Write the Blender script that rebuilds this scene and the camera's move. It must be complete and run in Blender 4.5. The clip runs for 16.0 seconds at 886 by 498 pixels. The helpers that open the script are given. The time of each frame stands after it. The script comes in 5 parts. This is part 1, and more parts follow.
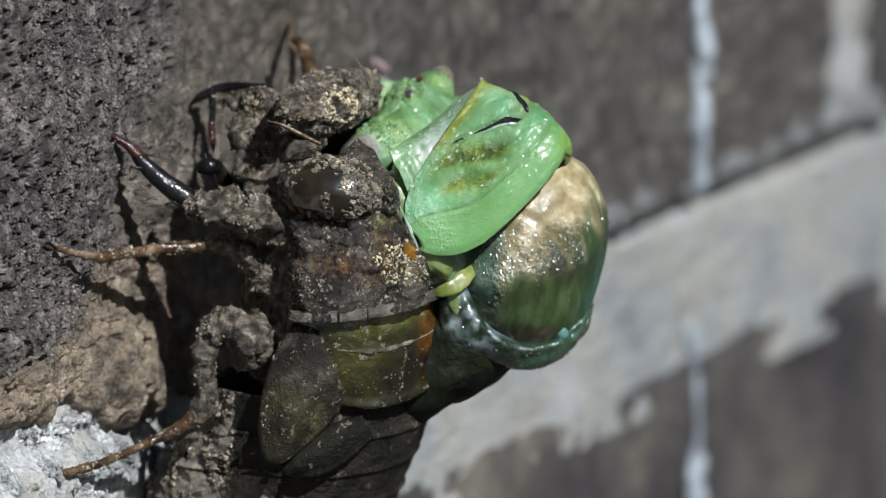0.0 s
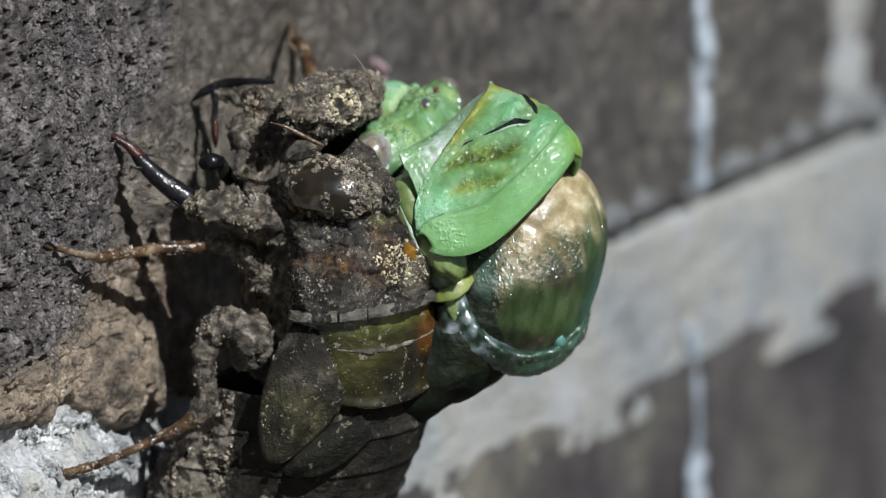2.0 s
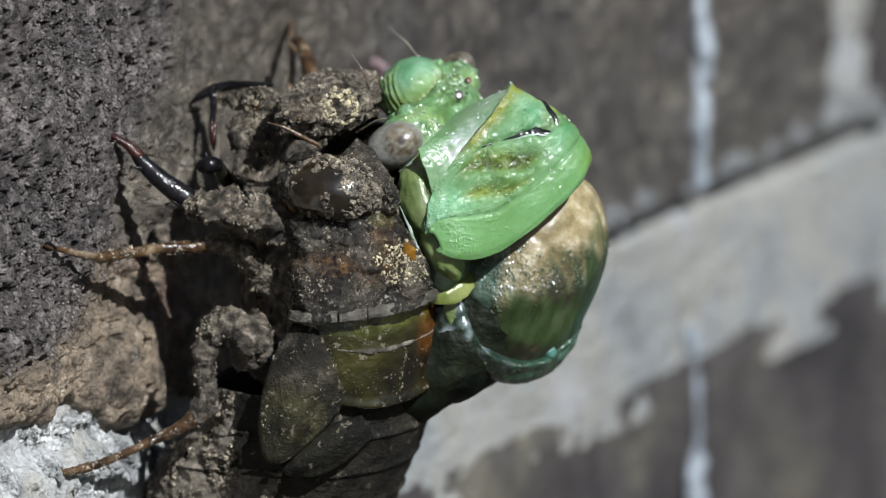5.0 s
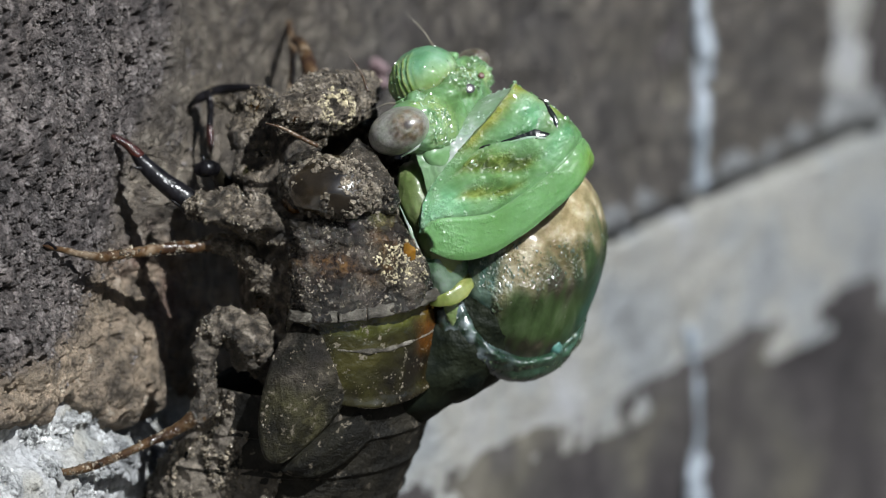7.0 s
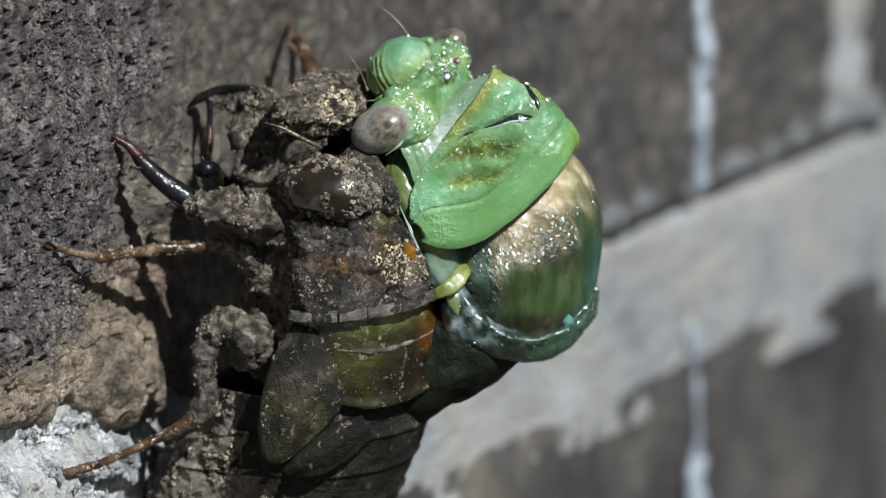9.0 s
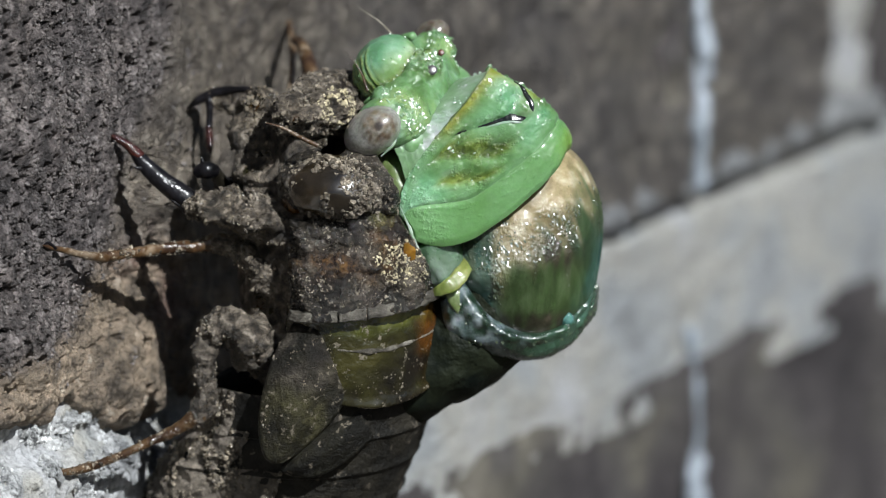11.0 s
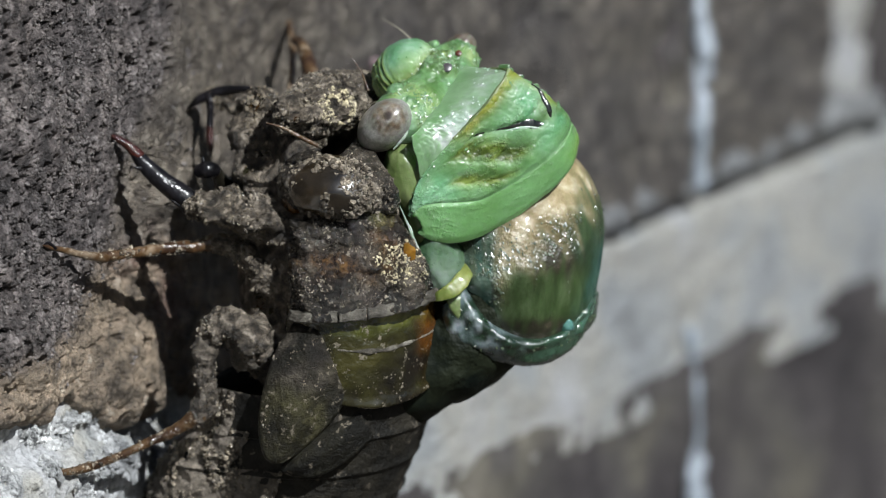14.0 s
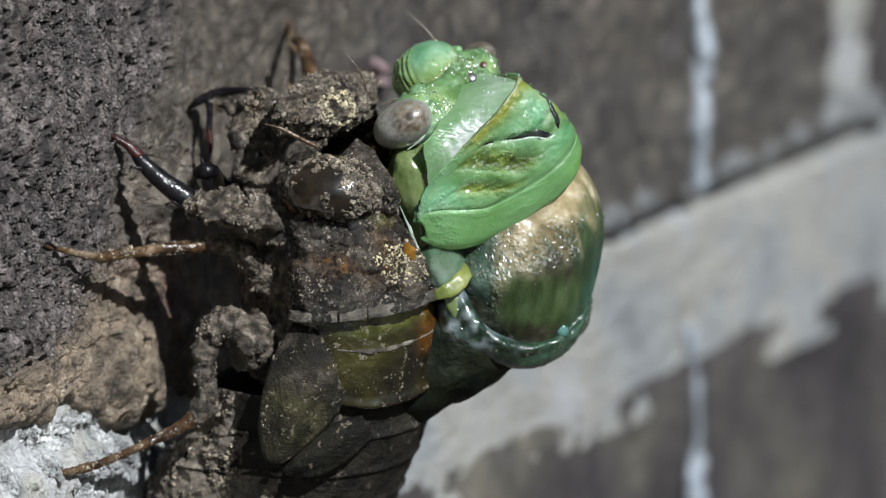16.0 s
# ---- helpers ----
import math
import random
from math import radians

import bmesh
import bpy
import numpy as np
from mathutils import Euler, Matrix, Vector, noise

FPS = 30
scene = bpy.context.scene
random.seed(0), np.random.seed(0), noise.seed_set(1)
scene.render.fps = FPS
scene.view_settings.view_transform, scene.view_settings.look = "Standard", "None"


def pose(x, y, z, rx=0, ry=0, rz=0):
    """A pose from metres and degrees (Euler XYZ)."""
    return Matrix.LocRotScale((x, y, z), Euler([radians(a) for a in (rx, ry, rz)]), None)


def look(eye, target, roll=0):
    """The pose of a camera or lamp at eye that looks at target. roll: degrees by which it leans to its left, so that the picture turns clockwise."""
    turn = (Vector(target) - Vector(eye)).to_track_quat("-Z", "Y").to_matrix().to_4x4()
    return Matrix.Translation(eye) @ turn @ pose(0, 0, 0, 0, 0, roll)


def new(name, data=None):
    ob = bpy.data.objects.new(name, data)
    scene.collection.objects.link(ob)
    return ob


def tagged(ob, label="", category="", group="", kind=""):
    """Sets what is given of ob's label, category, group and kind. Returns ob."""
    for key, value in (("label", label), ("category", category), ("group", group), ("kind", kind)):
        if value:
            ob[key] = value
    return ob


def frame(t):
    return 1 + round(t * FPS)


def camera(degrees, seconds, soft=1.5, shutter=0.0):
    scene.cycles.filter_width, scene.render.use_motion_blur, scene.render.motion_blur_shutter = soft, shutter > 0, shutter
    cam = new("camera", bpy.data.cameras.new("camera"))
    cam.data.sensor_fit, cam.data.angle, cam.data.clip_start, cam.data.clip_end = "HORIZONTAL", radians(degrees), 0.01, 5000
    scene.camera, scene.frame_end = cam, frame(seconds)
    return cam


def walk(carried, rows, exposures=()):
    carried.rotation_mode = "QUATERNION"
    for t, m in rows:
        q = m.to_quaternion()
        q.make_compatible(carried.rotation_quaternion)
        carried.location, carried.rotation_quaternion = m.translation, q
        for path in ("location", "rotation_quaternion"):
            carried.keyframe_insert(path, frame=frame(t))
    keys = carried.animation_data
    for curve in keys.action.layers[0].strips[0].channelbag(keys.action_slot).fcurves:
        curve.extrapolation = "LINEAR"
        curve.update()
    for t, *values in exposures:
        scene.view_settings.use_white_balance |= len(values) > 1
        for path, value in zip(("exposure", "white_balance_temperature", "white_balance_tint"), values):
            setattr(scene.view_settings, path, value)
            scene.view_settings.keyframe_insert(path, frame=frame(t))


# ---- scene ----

MM = 0.001

# ---- the camera ----
# The view's own axes: u to the right, v up, w towards the lens; the lens looks down by 10.75 degrees.
TILT = 10.75
CENTRE = Vector((0, 0, 0.6))
VIEW = Matrix.Translation(CENTRE) @ pose(0, 0, 0, 90 - TILT)
REACH = 0.5
cam = camera(5.985, 16.0, soft=0.75)
cam.data.dof.use_dof = True
cam.data.dof.focus_distance = REACH - 0.008
cam.data.dof.aperture_fstop = 48
EYE = VIEW @ Matrix.Translation((0, 0, REACH))
walk(cam, [(0.0, EYE), (16.0, EYE)], exposures=[(0.0, 0.34), (16.0, 0.34)])

# ---- light ----
SUN_WAY = (VIEW.to_3x3() @ Vector((0.40, 0.54, 0.74))).normalized()
sun = new("sun", bpy.data.lights.new("sun", "SUN"))
sun.data.energy = 5.0
sun.data.angle = radians(0.6)
sun.data.color = (0.965, 1.0, 1.03)
sun.matrix_world = look(CENTRE + SUN_WAY * 2, CENTRE)
world = bpy.data.worlds.new("sky")
scene.world = world
world.use_nodes = True
sky = world.node_tree.nodes.new("ShaderNodeTexSky")
sky.sky_type = "NISHITA"
sky.sun_disc = False
sky.sun_elevation = math.asin(SUN_WAY.z)
sky.sun_rotation = math.atan2(SUN_WAY.x, SUN_WAY.y)
back = world.node_tree.nodes["Background"]
world.node_tree.links.new(sky.outputs[0], back.inputs[0])
back.inputs[1].default_value = 0.036


# ---- materials ----
def mat(name, cols, scale=600, rough=0.5, vary=0.15, bump=0.4, bscale=2500, depth=0.00008, coat=0.0, sss=0.0,
        grad=None, island=0.0, detail=4, spec=0.5, fleck=None, patch=None, wet=False, gloss=0.15, stretch=None,
        tint=None, crease=False, tint2=None, tint3=None, tint4=None, film=False):
    """cols: stops of a ramp over noise; grad: (direction, low, high, stops) lays a second ramp along a direction;
    fleck: (colour, scale, threshold) adds specks; tint to tint4: further ramps, where the mesh says so; film: water lies on the creased places alone; patch: (stops, scale, threshold, roughness) lets a bare surface show through."""
    m = bpy.data.materials.new(name)
    m.use_nodes = True
    nt = m.node_tree
    n, k = nt.nodes, nt.links
    b = n["Principled BSDF"]
    tc = n.new("ShaderNodeTexCoord")

    def noi(s, d=4, r=0.6):
        t = n.new("ShaderNodeTexNoise")
        t.inputs["Scale"].default_value = s
        t.inputs["Detail"].default_value = d
        t.inputs["Roughness"].default_value = r
        k.new(tc.outputs["Object"], t.inputs["Vector"])
        return t.outputs["Fac"]

    def ramp(src, stops):
        r = n.new("ShaderNodeValToRGB")
        e = r.color_ramp.elements
        while len(e) < len(stops):
            e.new(0.5)
        for q, (p, c) in zip(e, stops):
            q.position, q.color = p, (*c, 1)
        k.new(src, r.inputs[0])
        return r.outputs[0]

    def mix(kind, f, a, c):
        x = n.new("ShaderNodeMix")
        x.data_type, x.blend_type = "RGBA", kind
        if isinstance(f, float):
            x.inputs[0].default_value = f
        else:
            k.new(f, x.inputs[0])
        k.new(a, x.inputs[6])
        if isinstance(c, tuple):
            x.inputs[7].default_value = (*c, 1)
        else:
            k.new(c, x.inputs[7])
        return x.outputs[2]

    def told(name):
        at = n.new("ShaderNodeAttribute")
        at.attribute_name = name
        return at.outputs["Fac"]

    base = noi(scale, detail)
    if stretch:
        sp = n.new("ShaderNodeMapping")
        sp.inputs["Scale"].default_value = stretch
        k.new(tc.outputs["Object"], sp.inputs[0])
        k.new(sp.outputs[0], base.node.inputs["Vector"])
    col = ramp(base, [(0.5 + (q - 0.5) * 0.6, c) for q, c in cols])
    if grad:
        way, lo, hi, stops = grad
        dot = n.new("ShaderNodeVectorMath")
        dot.operation = "DOT_PRODUCT"
        k.new(tc.outputs["Object"], dot.inputs[0])
        dot.inputs[1].default_value = way
        mr = n.new("ShaderNodeMapRange")
        mr.inputs[1].default_value, mr.inputs[2].default_value = lo, hi
        ad = n.new("ShaderNodeMath")
        ad.operation = "MULTIPLY_ADD"
        k.new(base, ad.inputs[0])
        ad.inputs[1].default_value = 0.5 * (hi - lo)
        sub = n.new("ShaderNodeMath")
        sub.operation = "SUBTRACT"
        k.new(dot.outputs["Value"], sub.inputs[0])
        sub.inputs[1].default_value = 0.25 * (hi - lo)
        k.new(sub.outputs[0], ad.inputs[2])
        k.new(ad.outputs[0], mr.inputs[0])
        g = n.new("ShaderNodeValToRGB")
        e = g.color_ramp.elements
        while len(e) < len(stops):
            e.new(0.5)
        for q, (p, c) in zip(e, stops):
            q.position, q.color = p, c
        k.new(mr.outputs[0], g.inputs[0])
        col = mix("MIX", g.outputs[1], col, g.outputs[0])
    for key, stops in (("tint", tint), ("tint2", tint2), ("tint3", tint3), ("tint4", tint4)):
        if stops:
            col = mix("MIX", told(key), col, ramp(noi(min(scale * 1.7, 700), 5), [(0.5 + (q - 0.5) * 0.6, c) for q, c in stops]))
    fine = noi(bscale, 5, 0.7)
    shade = ramp(fine, [(0.36, (0.5, 0.5, 0.5)), (0.64, (1.45, 1.45, 1.45))])
    col = mix("MULTIPLY", 0.12 if wet else 0.6, col, shade)
    broad = ramp(noi(scale * 0.13, 2), [(0.38, (0.72, 0.72, 0.73)), (0.62, (1.28, 1.26, 1.22))])
    col = mix("MULTIPLY", 0.7, col, broad)
    bare = None
    if patch:
        stops, ps, th, bare_rough = patch
        bare = ramp(noi(ps, 5, 0.65), [(th, (0, 0, 0)), (min(1, th + 0.05), (1, 1, 1))])
        col = mix("MIX", bare, col, ramp(noi(scale * 0.7, 3), stops))
    if fleck:
        c, s, th = fleck
        f = ramp(noi(s, 3, 0.75), [(th, (0, 0, 0)), (min(1, th + 0.06), (1, 1, 1))])
        col = mix("MIX", f, col, c)
    if island:
        ge = n.new("ShaderNodeNewGeometry")
        rr = ramp(ge.outputs["Random Per Island"], [(0, (1 - island,) * 3), (1, (1 + island,) * 3)])
        col = mix("MULTIPLY", 1.0, col, rr)
    k.new(col, b.inputs["Base Color"])
    ro = n.new("ShaderNodeMapRange")
    ro.inputs[3].default_value, ro.inputs[4].default_value = max(0.03, rough - vary), min(1, rough + vary)
    k.new(noi(bscale * 0.5, 3), ro.inputs[0])
    rough_out = ro.outputs[0]
    if patch:
        rm = n.new("ShaderNodeMix")
        k.new(bare, rm.inputs[0])
        k.new(rough_out, rm.inputs[2])
        rm.inputs[3].default_value = bare_rough
        rough_out = rm.outputs[0]
    k.new(rough_out, b.inputs["Roughness"])
    b.inputs["Coat Weight"].default_value = coat
    if film:
        wetness = n.new("ShaderNodeMapRange")
        wetness.inputs[1].default_value, wetness.inputs[2].default_value = 0.1, 1.0
        wetness.inputs[3].default_value, wetness.inputs[4].default_value = 0.12 * coat, coat
        k.new(told("crease"), wetness.inputs[0])
        k.new(wetness.outputs[0], b.inputs["Coat Weight"])
    b.inputs["Coat Roughness"].default_value = gloss
    b.inputs["Specular IOR Level"].default_value = spec
    if sss:
        b.inputs["Subsurface Weight"].default_value = sss
        b.inputs["Subsurface Radius"].default_value = (0.6, 1.0, 0.5)
        b.inputs["Subsurface Scale"].default_value = 0.001
    if bump:
        bp = n.new("ShaderNodeBump")
        bp.inputs["Strength"].default_value = bump
        bp.inputs["Distance"].default_value = depth
        if wet:
            wrinkled = n.new("ShaderNodeMapRange")
            wrinkled.inputs[1].default_value, wrinkled.inputs[2].default_value = 0.4, 0.62
            wrinkled.inputs[3].default_value, wrinkled.inputs[4].default_value = 0.25, 1.7
            k.new(noi(bscale * 0.16, 2), wrinkled.inputs[0])
            times = n.new("ShaderNodeMath")
            times.operation = "MULTIPLY"
            fold = noi(bscale, 3, 0.5)
            if stretch and not crease:
                mp_ = n.new("ShaderNodeMapping")
                mp_.inputs["Scale"].default_value = stretch
                k.new(tc.outputs["Object"], mp_.inputs[0])
                k.new(mp_.outputs[0], fold.node.inputs["Vector"])
            k.new(fold, times.inputs[0])
            k.new(wrinkled.outputs[0], times.inputs[1])
            height = times.outputs[0]
            if crease:
                more = n.new("ShaderNodeMath")
                more.operation = "MULTIPLY"
                k.new(height, more.inputs[0])
                k.new(told("crease"), more.inputs[1])
                height = more.outputs[0]
            k.new(height, bp.inputs["Height"])
        else:
            k.new(fine, bp.inputs["Height"])
            b2 = n.new("ShaderNodeBump")
            b2.inputs["Strength"].default_value = bump
            b2.inputs["Distance"].default_value = depth * 0.3
            k.new(noi(bscale * 4.3, 3, 0.6), b2.inputs["Height"])
            k.new(b2.outputs[0], bp.inputs["Normal"])
        if wet and coat:
            # the film of water is more wrinkled than the skin under it
            soft_bump = n.new("ShaderNodeBump")
            soft_bump.inputs["Strength"].default_value = bump * 0.5
            soft_bump.inputs["Distance"].default_value = depth
            k.new(bp.inputs["Height"].links[0].from_socket, soft_bump.inputs["Height"])
            k.new(soft_bump.outputs[0], b.inputs["Normal"])
        else:
            k.new(bp.outputs[0], b.inputs["Normal"])
        if coat:
            k.new(bp.outputs[0], b.inputs["Coat Normal"])
    return m


GREEN = mat("soft_green_cuticle", [(0.22, (0.075, 0.18, 0.055)), (0.42, (0.115, 0.245, 0.092)), (0.58, (0.15, 0.295, 0.135)), (0.76, (0.23, 0.37, 0.21)), (0.9, (0.42, 0.53, 0.4))], 330,
            rough=0.5, vary=0.1, bump=1.0, bscale=7000, depth=0.00015, coat=1.0, sss=0.4, spec=0.25, wet=True, crease=True, film=True, gloss=0.12,
            tint=[(0.3, (0.035, 0.06, 0.008)), (0.5, (0.085, 0.13, 0.018)), (0.72, (0.2, 0.27, 0.06))],
            tint2=[(0.3, (0.12, 0.15, 0.015)), (0.7, (0.26, 0.28, 0.04))], tint3=[(0.3, (0.09, 0.31, 0.15)), (0.7, (0.17, 0.42, 0.25))])
COLLAR = mat("bright_green_collar", [(0.3, (0.105, 0.235, 0.075)), (0.7, (0.15, 0.31, 0.13))], 220,
             rough=0.42, spec=0.3, bump=1.0, bscale=6000, depth=0.0001, coat=0.8, sss=0.45, wet=True, crease=True, film=True, gloss=0.12,
             tint=[(0.3, (0.13, 0.25, 0.03)), (0.7, (0.2, 0.33, 0.06))])
PALE = mat("pale_milky_cuticle", [(0.3, (0.13, 0.26, 0.105)), (0.5, (0.18, 0.325, 0.16)), (0.7, (0.26, 0.41, 0.24))], 230,
           rough=0.4, bump=1.0, bscale=3600, depth=0.00006, coat=0.5, sss=0.55, wet=True, gloss=0.16, crease=True, film=True,
           tint=[(0.3, (0.32, 0.46, 0.34)), (0.7, (0.58, 0.68, 0.58))], tint2=[(0.3, (0.10, 0.22, 0.08)), (0.7, (0.17, 0.31, 0.15))])
WHITE_WET = mat("white_wet_tissue", [(0.3, (0.3, 0.5, 0.32)), (0.7, (0.6, 0.72, 0.58))], 500, rough=0.36, bump=1.0, bscale=4200, depth=0.00007,
                coat=1.0, sss=0.45, wet=True, gloss=0.12)
HONEY = mat("honey_amber_shell", [(0.3, (0.10, 0.04, 0.006)), (0.7, (0.3, 0.15, 0.015))], 500, rough=0.22, bump=1.0, bscale=2400, depth=0.0001,
            coat=0.5, sss=0.2, wet=True)
FLANK = mat("olive_soft_flank", [(0.3, (0.085, 0.125, 0.036)), (0.5, (0.14, 0.19, 0.066)), (0.72, (0.24, 0.3, 0.14))], 240, rough=0.4, bump=1.0, bscale=2600, depth=0.00014,
            coat=0.5, sss=0.4, wet=True)
MIST = mat("bluish_clear_membrane", [(0.3, (0.06, 0.12, 0.06)), (0.5, (0.13, 0.2, 0.13)), (0.7, (0.28, 0.36, 0.3))], 200, rough=0.3, bump=1.0, bscale=1800,
           depth=0.0001, coat=0.6, sss=0.5, wet=True, gloss=0.14)
HEAD_SKIN = mat("wet_green_head", [(0.25, (0.07, 0.15, 0.045)), (0.42, (0.12, 0.24, 0.095)), (0.58, (0.165, 0.31, 0.16)), (0.75, (0.26, 0.4, 0.26)), (0.88, (0.46, 0.56, 0.45))], 420,
                rough=0.45, vary=0.1, bump=1.0, bscale=6500, depth=0.00016, coat=1.0, sss=0.4, spec=0.3, gloss=0.12, wet=True, crease=True, film=True,
                tint=[(0.3, (0.035, 0.075, 0.012)), (0.5, (0.085, 0.15, 0.03)), (0.72, (0.2, 0.29, 0.07))],
                tint2=[(0.3, (0.07, 0.23, 0.11)), (0.7, (0.12, 0.33, 0.2))], tint3=[(0.3, (0.26, 0.38, 0.09)), (0.7, (0.42, 0.52, 0.2))])
EYE_SKIN = mat("milky_grey_eye", [(0.3, (0.2, 0.2, 0.175)), (0.7, (0.31, 0.31, 0.285))], 420, rough=0.16, vary=0.04, bump=0.0,
               bscale=5000, coat=1.0, sss=0.4, gloss=0.34, tint=[(0.3, (0.045, 0.03, 0.016)), (0.5, (0.11, 0.08, 0.05)), (0.72, (0.19, 0.15, 0.105))],
               tint2=[(0.3, (0.02, 0.014, 0.01)), (0.7, (0.05, 0.035, 0.025))])
OCELLUS = mat("dark_ocellus", [(0.3, (0.012, 0.01, 0.012)), (0.7, (0.05, 0.04, 0.045))], 900, rough=0.3, vary=0.03, bump=0.0, coat=1.0, gloss=0.36)
RED = mat("red_spot", [(0.3, (0.04, 0.008, 0.005)), (0.7, (0.10, 0.025, 0.012))], 900, rough=0.3)
BLACK_SKIN = mat("black_fissure", [(0.3, (0.002, 0.003, 0.002)), (0.7, (0.012, 0.015, 0.012))], 1500, rough=0.2, bump=1.0, bscale=3000, depth=0.00006, coat=0.9, wet=True)
YELLOW = mat("pale_yellow_tissue", [(0.3, (0.11, 0.15, 0.025)), (0.7, (0.23, 0.26, 0.075))], 500, rough=0.34, bump=1.0, bscale=2000, depth=0.00008, coat=0.4, sss=0.45, wet=True)
BLUISH = mat("bluish_wet_wing_bud", [(0.3, (0.006, 0.018, 0.010)), (0.5, (0.014, 0.036, 0.02)), (0.7, (0.03, 0.07, 0.045))], 300,
             rough=0.3, bump=1.0, bscale=4500, depth=0.00014, coat=1.0, sss=0.15, wet=True, gloss=0.16, stretch=(1, 0.3, 0.6), crease=True,
             tint=[(0.3, (0.10, 0.15, 0.16)), (0.5, (0.2, 0.26, 0.28)), (0.7, (0.42, 0.48, 0.5))])
# near-black base and weak specular: the hind body's shade is put into its colour
SHADED_SKIN = mat("shaded_hind_body", [(0.3, (0.002, 0.004, 0.003)), (0.7, (0.010, 0.013, 0.007))], 400, rough=0.6, bump=1.0,
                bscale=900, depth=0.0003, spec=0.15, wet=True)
WET_FLECK = mat("wet_green_fleck", [(0.3, (0.08, 0.22, 0.06)), (0.7, (0.14, 0.3, 0.11))], 300, rough=0.3, bump=0.0, coat=1.0, spec=0.8, gloss=0.26, sss=0.4)
DARK_FLECK = mat("wet_dark_fleck", [(0.3, (0.03, 0.05, 0.02)), (0.7, (0.06, 0.085, 0.04))], 300, rough=0.3, bump=0.0, coat=1.0, spec=0.8, gloss=0.26)
HAIR = mat("pale_bristle", [(0.3, (0.3, 0.26, 0.18)), (0.7, (0.5, 0.46, 0.36))], 900, rough=0.4, bump=0.0)
MUD = mat("dried_mud", [(0.3, (0.03, 0.024, 0.017)), (0.45, (0.10, 0.081, 0.06)), (0.6, (0.21, 0.174, 0.133)), (0.75, (0.42, 0.36, 0.29))], 1500,
          rough=0.5, vary=0.25, bump=1.0, bscale=4200, depth=0.0006, spec=0.6, detail=7,
          patch=([(0.4, (0.012, 0.008, 0.004)), (0.52, (0.03, 0.028, 0.006)), (0.64, (0.10, 0.045, 0.01))], 380, 0.6, 0.18))
MUD_GRAIN = mat("mud_grains", [(0.3, (0.09, 0.073, 0.053)), (0.7, (0.36, 0.31, 0.24))], 1500, rough=0.22, spec=0.9, vary=0.16, bump=0.8,
                bscale=7000, depth=0.0003, island=0.6)
PALE_GRAIN = mat("pale_clay_grains", [(0.3, (0.29, 0.25, 0.15)), (0.7, (0.5, 0.44, 0.3))], 1500, rough=0.7, bump=0.6,
                 bscale=7000, island=0.4)
AMBER = mat("amber_shell", [(0.3, (0.03, 0.012, 0.003)), (0.7, (0.14, 0.055, 0.008))], 500, rough=0.2, bump=1.0, bscale=2500, depth=0.0001,
            coat=0.6, sss=0.2, wet=True)
SHELL = mat("olive_brown_shell", [(0.3, (0.005, 0.0045, 0.003)), (0.45, (0.011, 0.010, 0.004)), (0.6, (0.019, 0.018, 0.005)), (0.8, (0.036, 0.033, 0.009))], 260,
            rough=0.24, bump=1.0, bscale=2000, depth=0.00014, coat=0.45, fleck=((0.16, 0.14, 0.105), 1500, 0.6), wet=True,
            tint=[(0.3, (0.035, 0.042, 0.008)), (0.55, (0.085, 0.095, 0.018)), (0.75, (0.17, 0.175, 0.045))],
            tint2=[(0.3, (0.06, 0.02, 0.004)), (0.6, (0.14, 0.05, 0.007)), (0.75, (0.24, 0.11, 0.018))])
DIRTY_SHELL = mat("dirty_amber_shell", [(0.3, (0.010, 0.008, 0.006)), (0.46, (0.025, 0.021, 0.015)), (0.58, (0.058, 0.048, 0.035)), (0.75, (0.15, 0.128, 0.10))], 420,
                  rough=0.24, bump=1.0, bscale=2800, depth=0.0004, coat=0.7, gloss=0.2, detail=6, fleck=((0.26, 0.22, 0.17), 2300, 0.6),
                  tint=[(0.3, (0.022, 0.022, 0.006)), (0.5, (0.06, 0.058, 0.018)), (0.7, (0.15, 0.14, 0.06))],
                  tint2=[(0.3, (0.02, 0.01, 0.004)), (0.5, (0.06, 0.03, 0.008)), (0.72, (0.15, 0.07, 0.012))])
DARK_SHELL = mat("dark_brown_shell", [(0.3, (0.003, 0.0028, 0.0022)), (0.7, (0.014, 0.012, 0.008))], 350, rough=0.35, bump=1.0,
                 bscale=1500, depth=0.0002, coat=0.12, spec=0.35, fleck=((0.11, 0.095, 0.07), 1100, 0.62), wet=True)
HEM = mat("pale_dusty_hem", [(0.3, (0.05, 0.044, 0.034)), (0.5, (0.12, 0.108, 0.085)), (0.72, (0.3, 0.28, 0.235))], 900, rough=0.45, vary=0.2, bump=1.0, bscale=4000,
          depth=0.0002, fleck=((0.04, 0.03, 0.02), 900, 0.6))
DUSTY = mat("dusty_brown_shell", [(0.3, (0.10, 0.085, 0.065)), (0.7, (0.25, 0.215, 0.175))], 700, rough=0.85, bump=1.0, bscale=3000,
            depth=0.0003)
CLAW = mat("black_horny_claw", [(0.3, (0.002, 0.002, 0.0025)), (0.7, (0.010, 0.009, 0.011))], 500, rough=0.35, bump=1.0, bscale=1500,
           depth=0.0002, coat=0.35, wet=True, spec=0.2, gloss=0.2)
CLAW_RED = mat("red_brown_claw_tip", [(0.3, (0.008, 0.002, 0.0015)), (0.7, (0.04, 0.007, 0.003))], 700, rough=0.16, bump=0.5, depth=0.0002, coat=0.6)
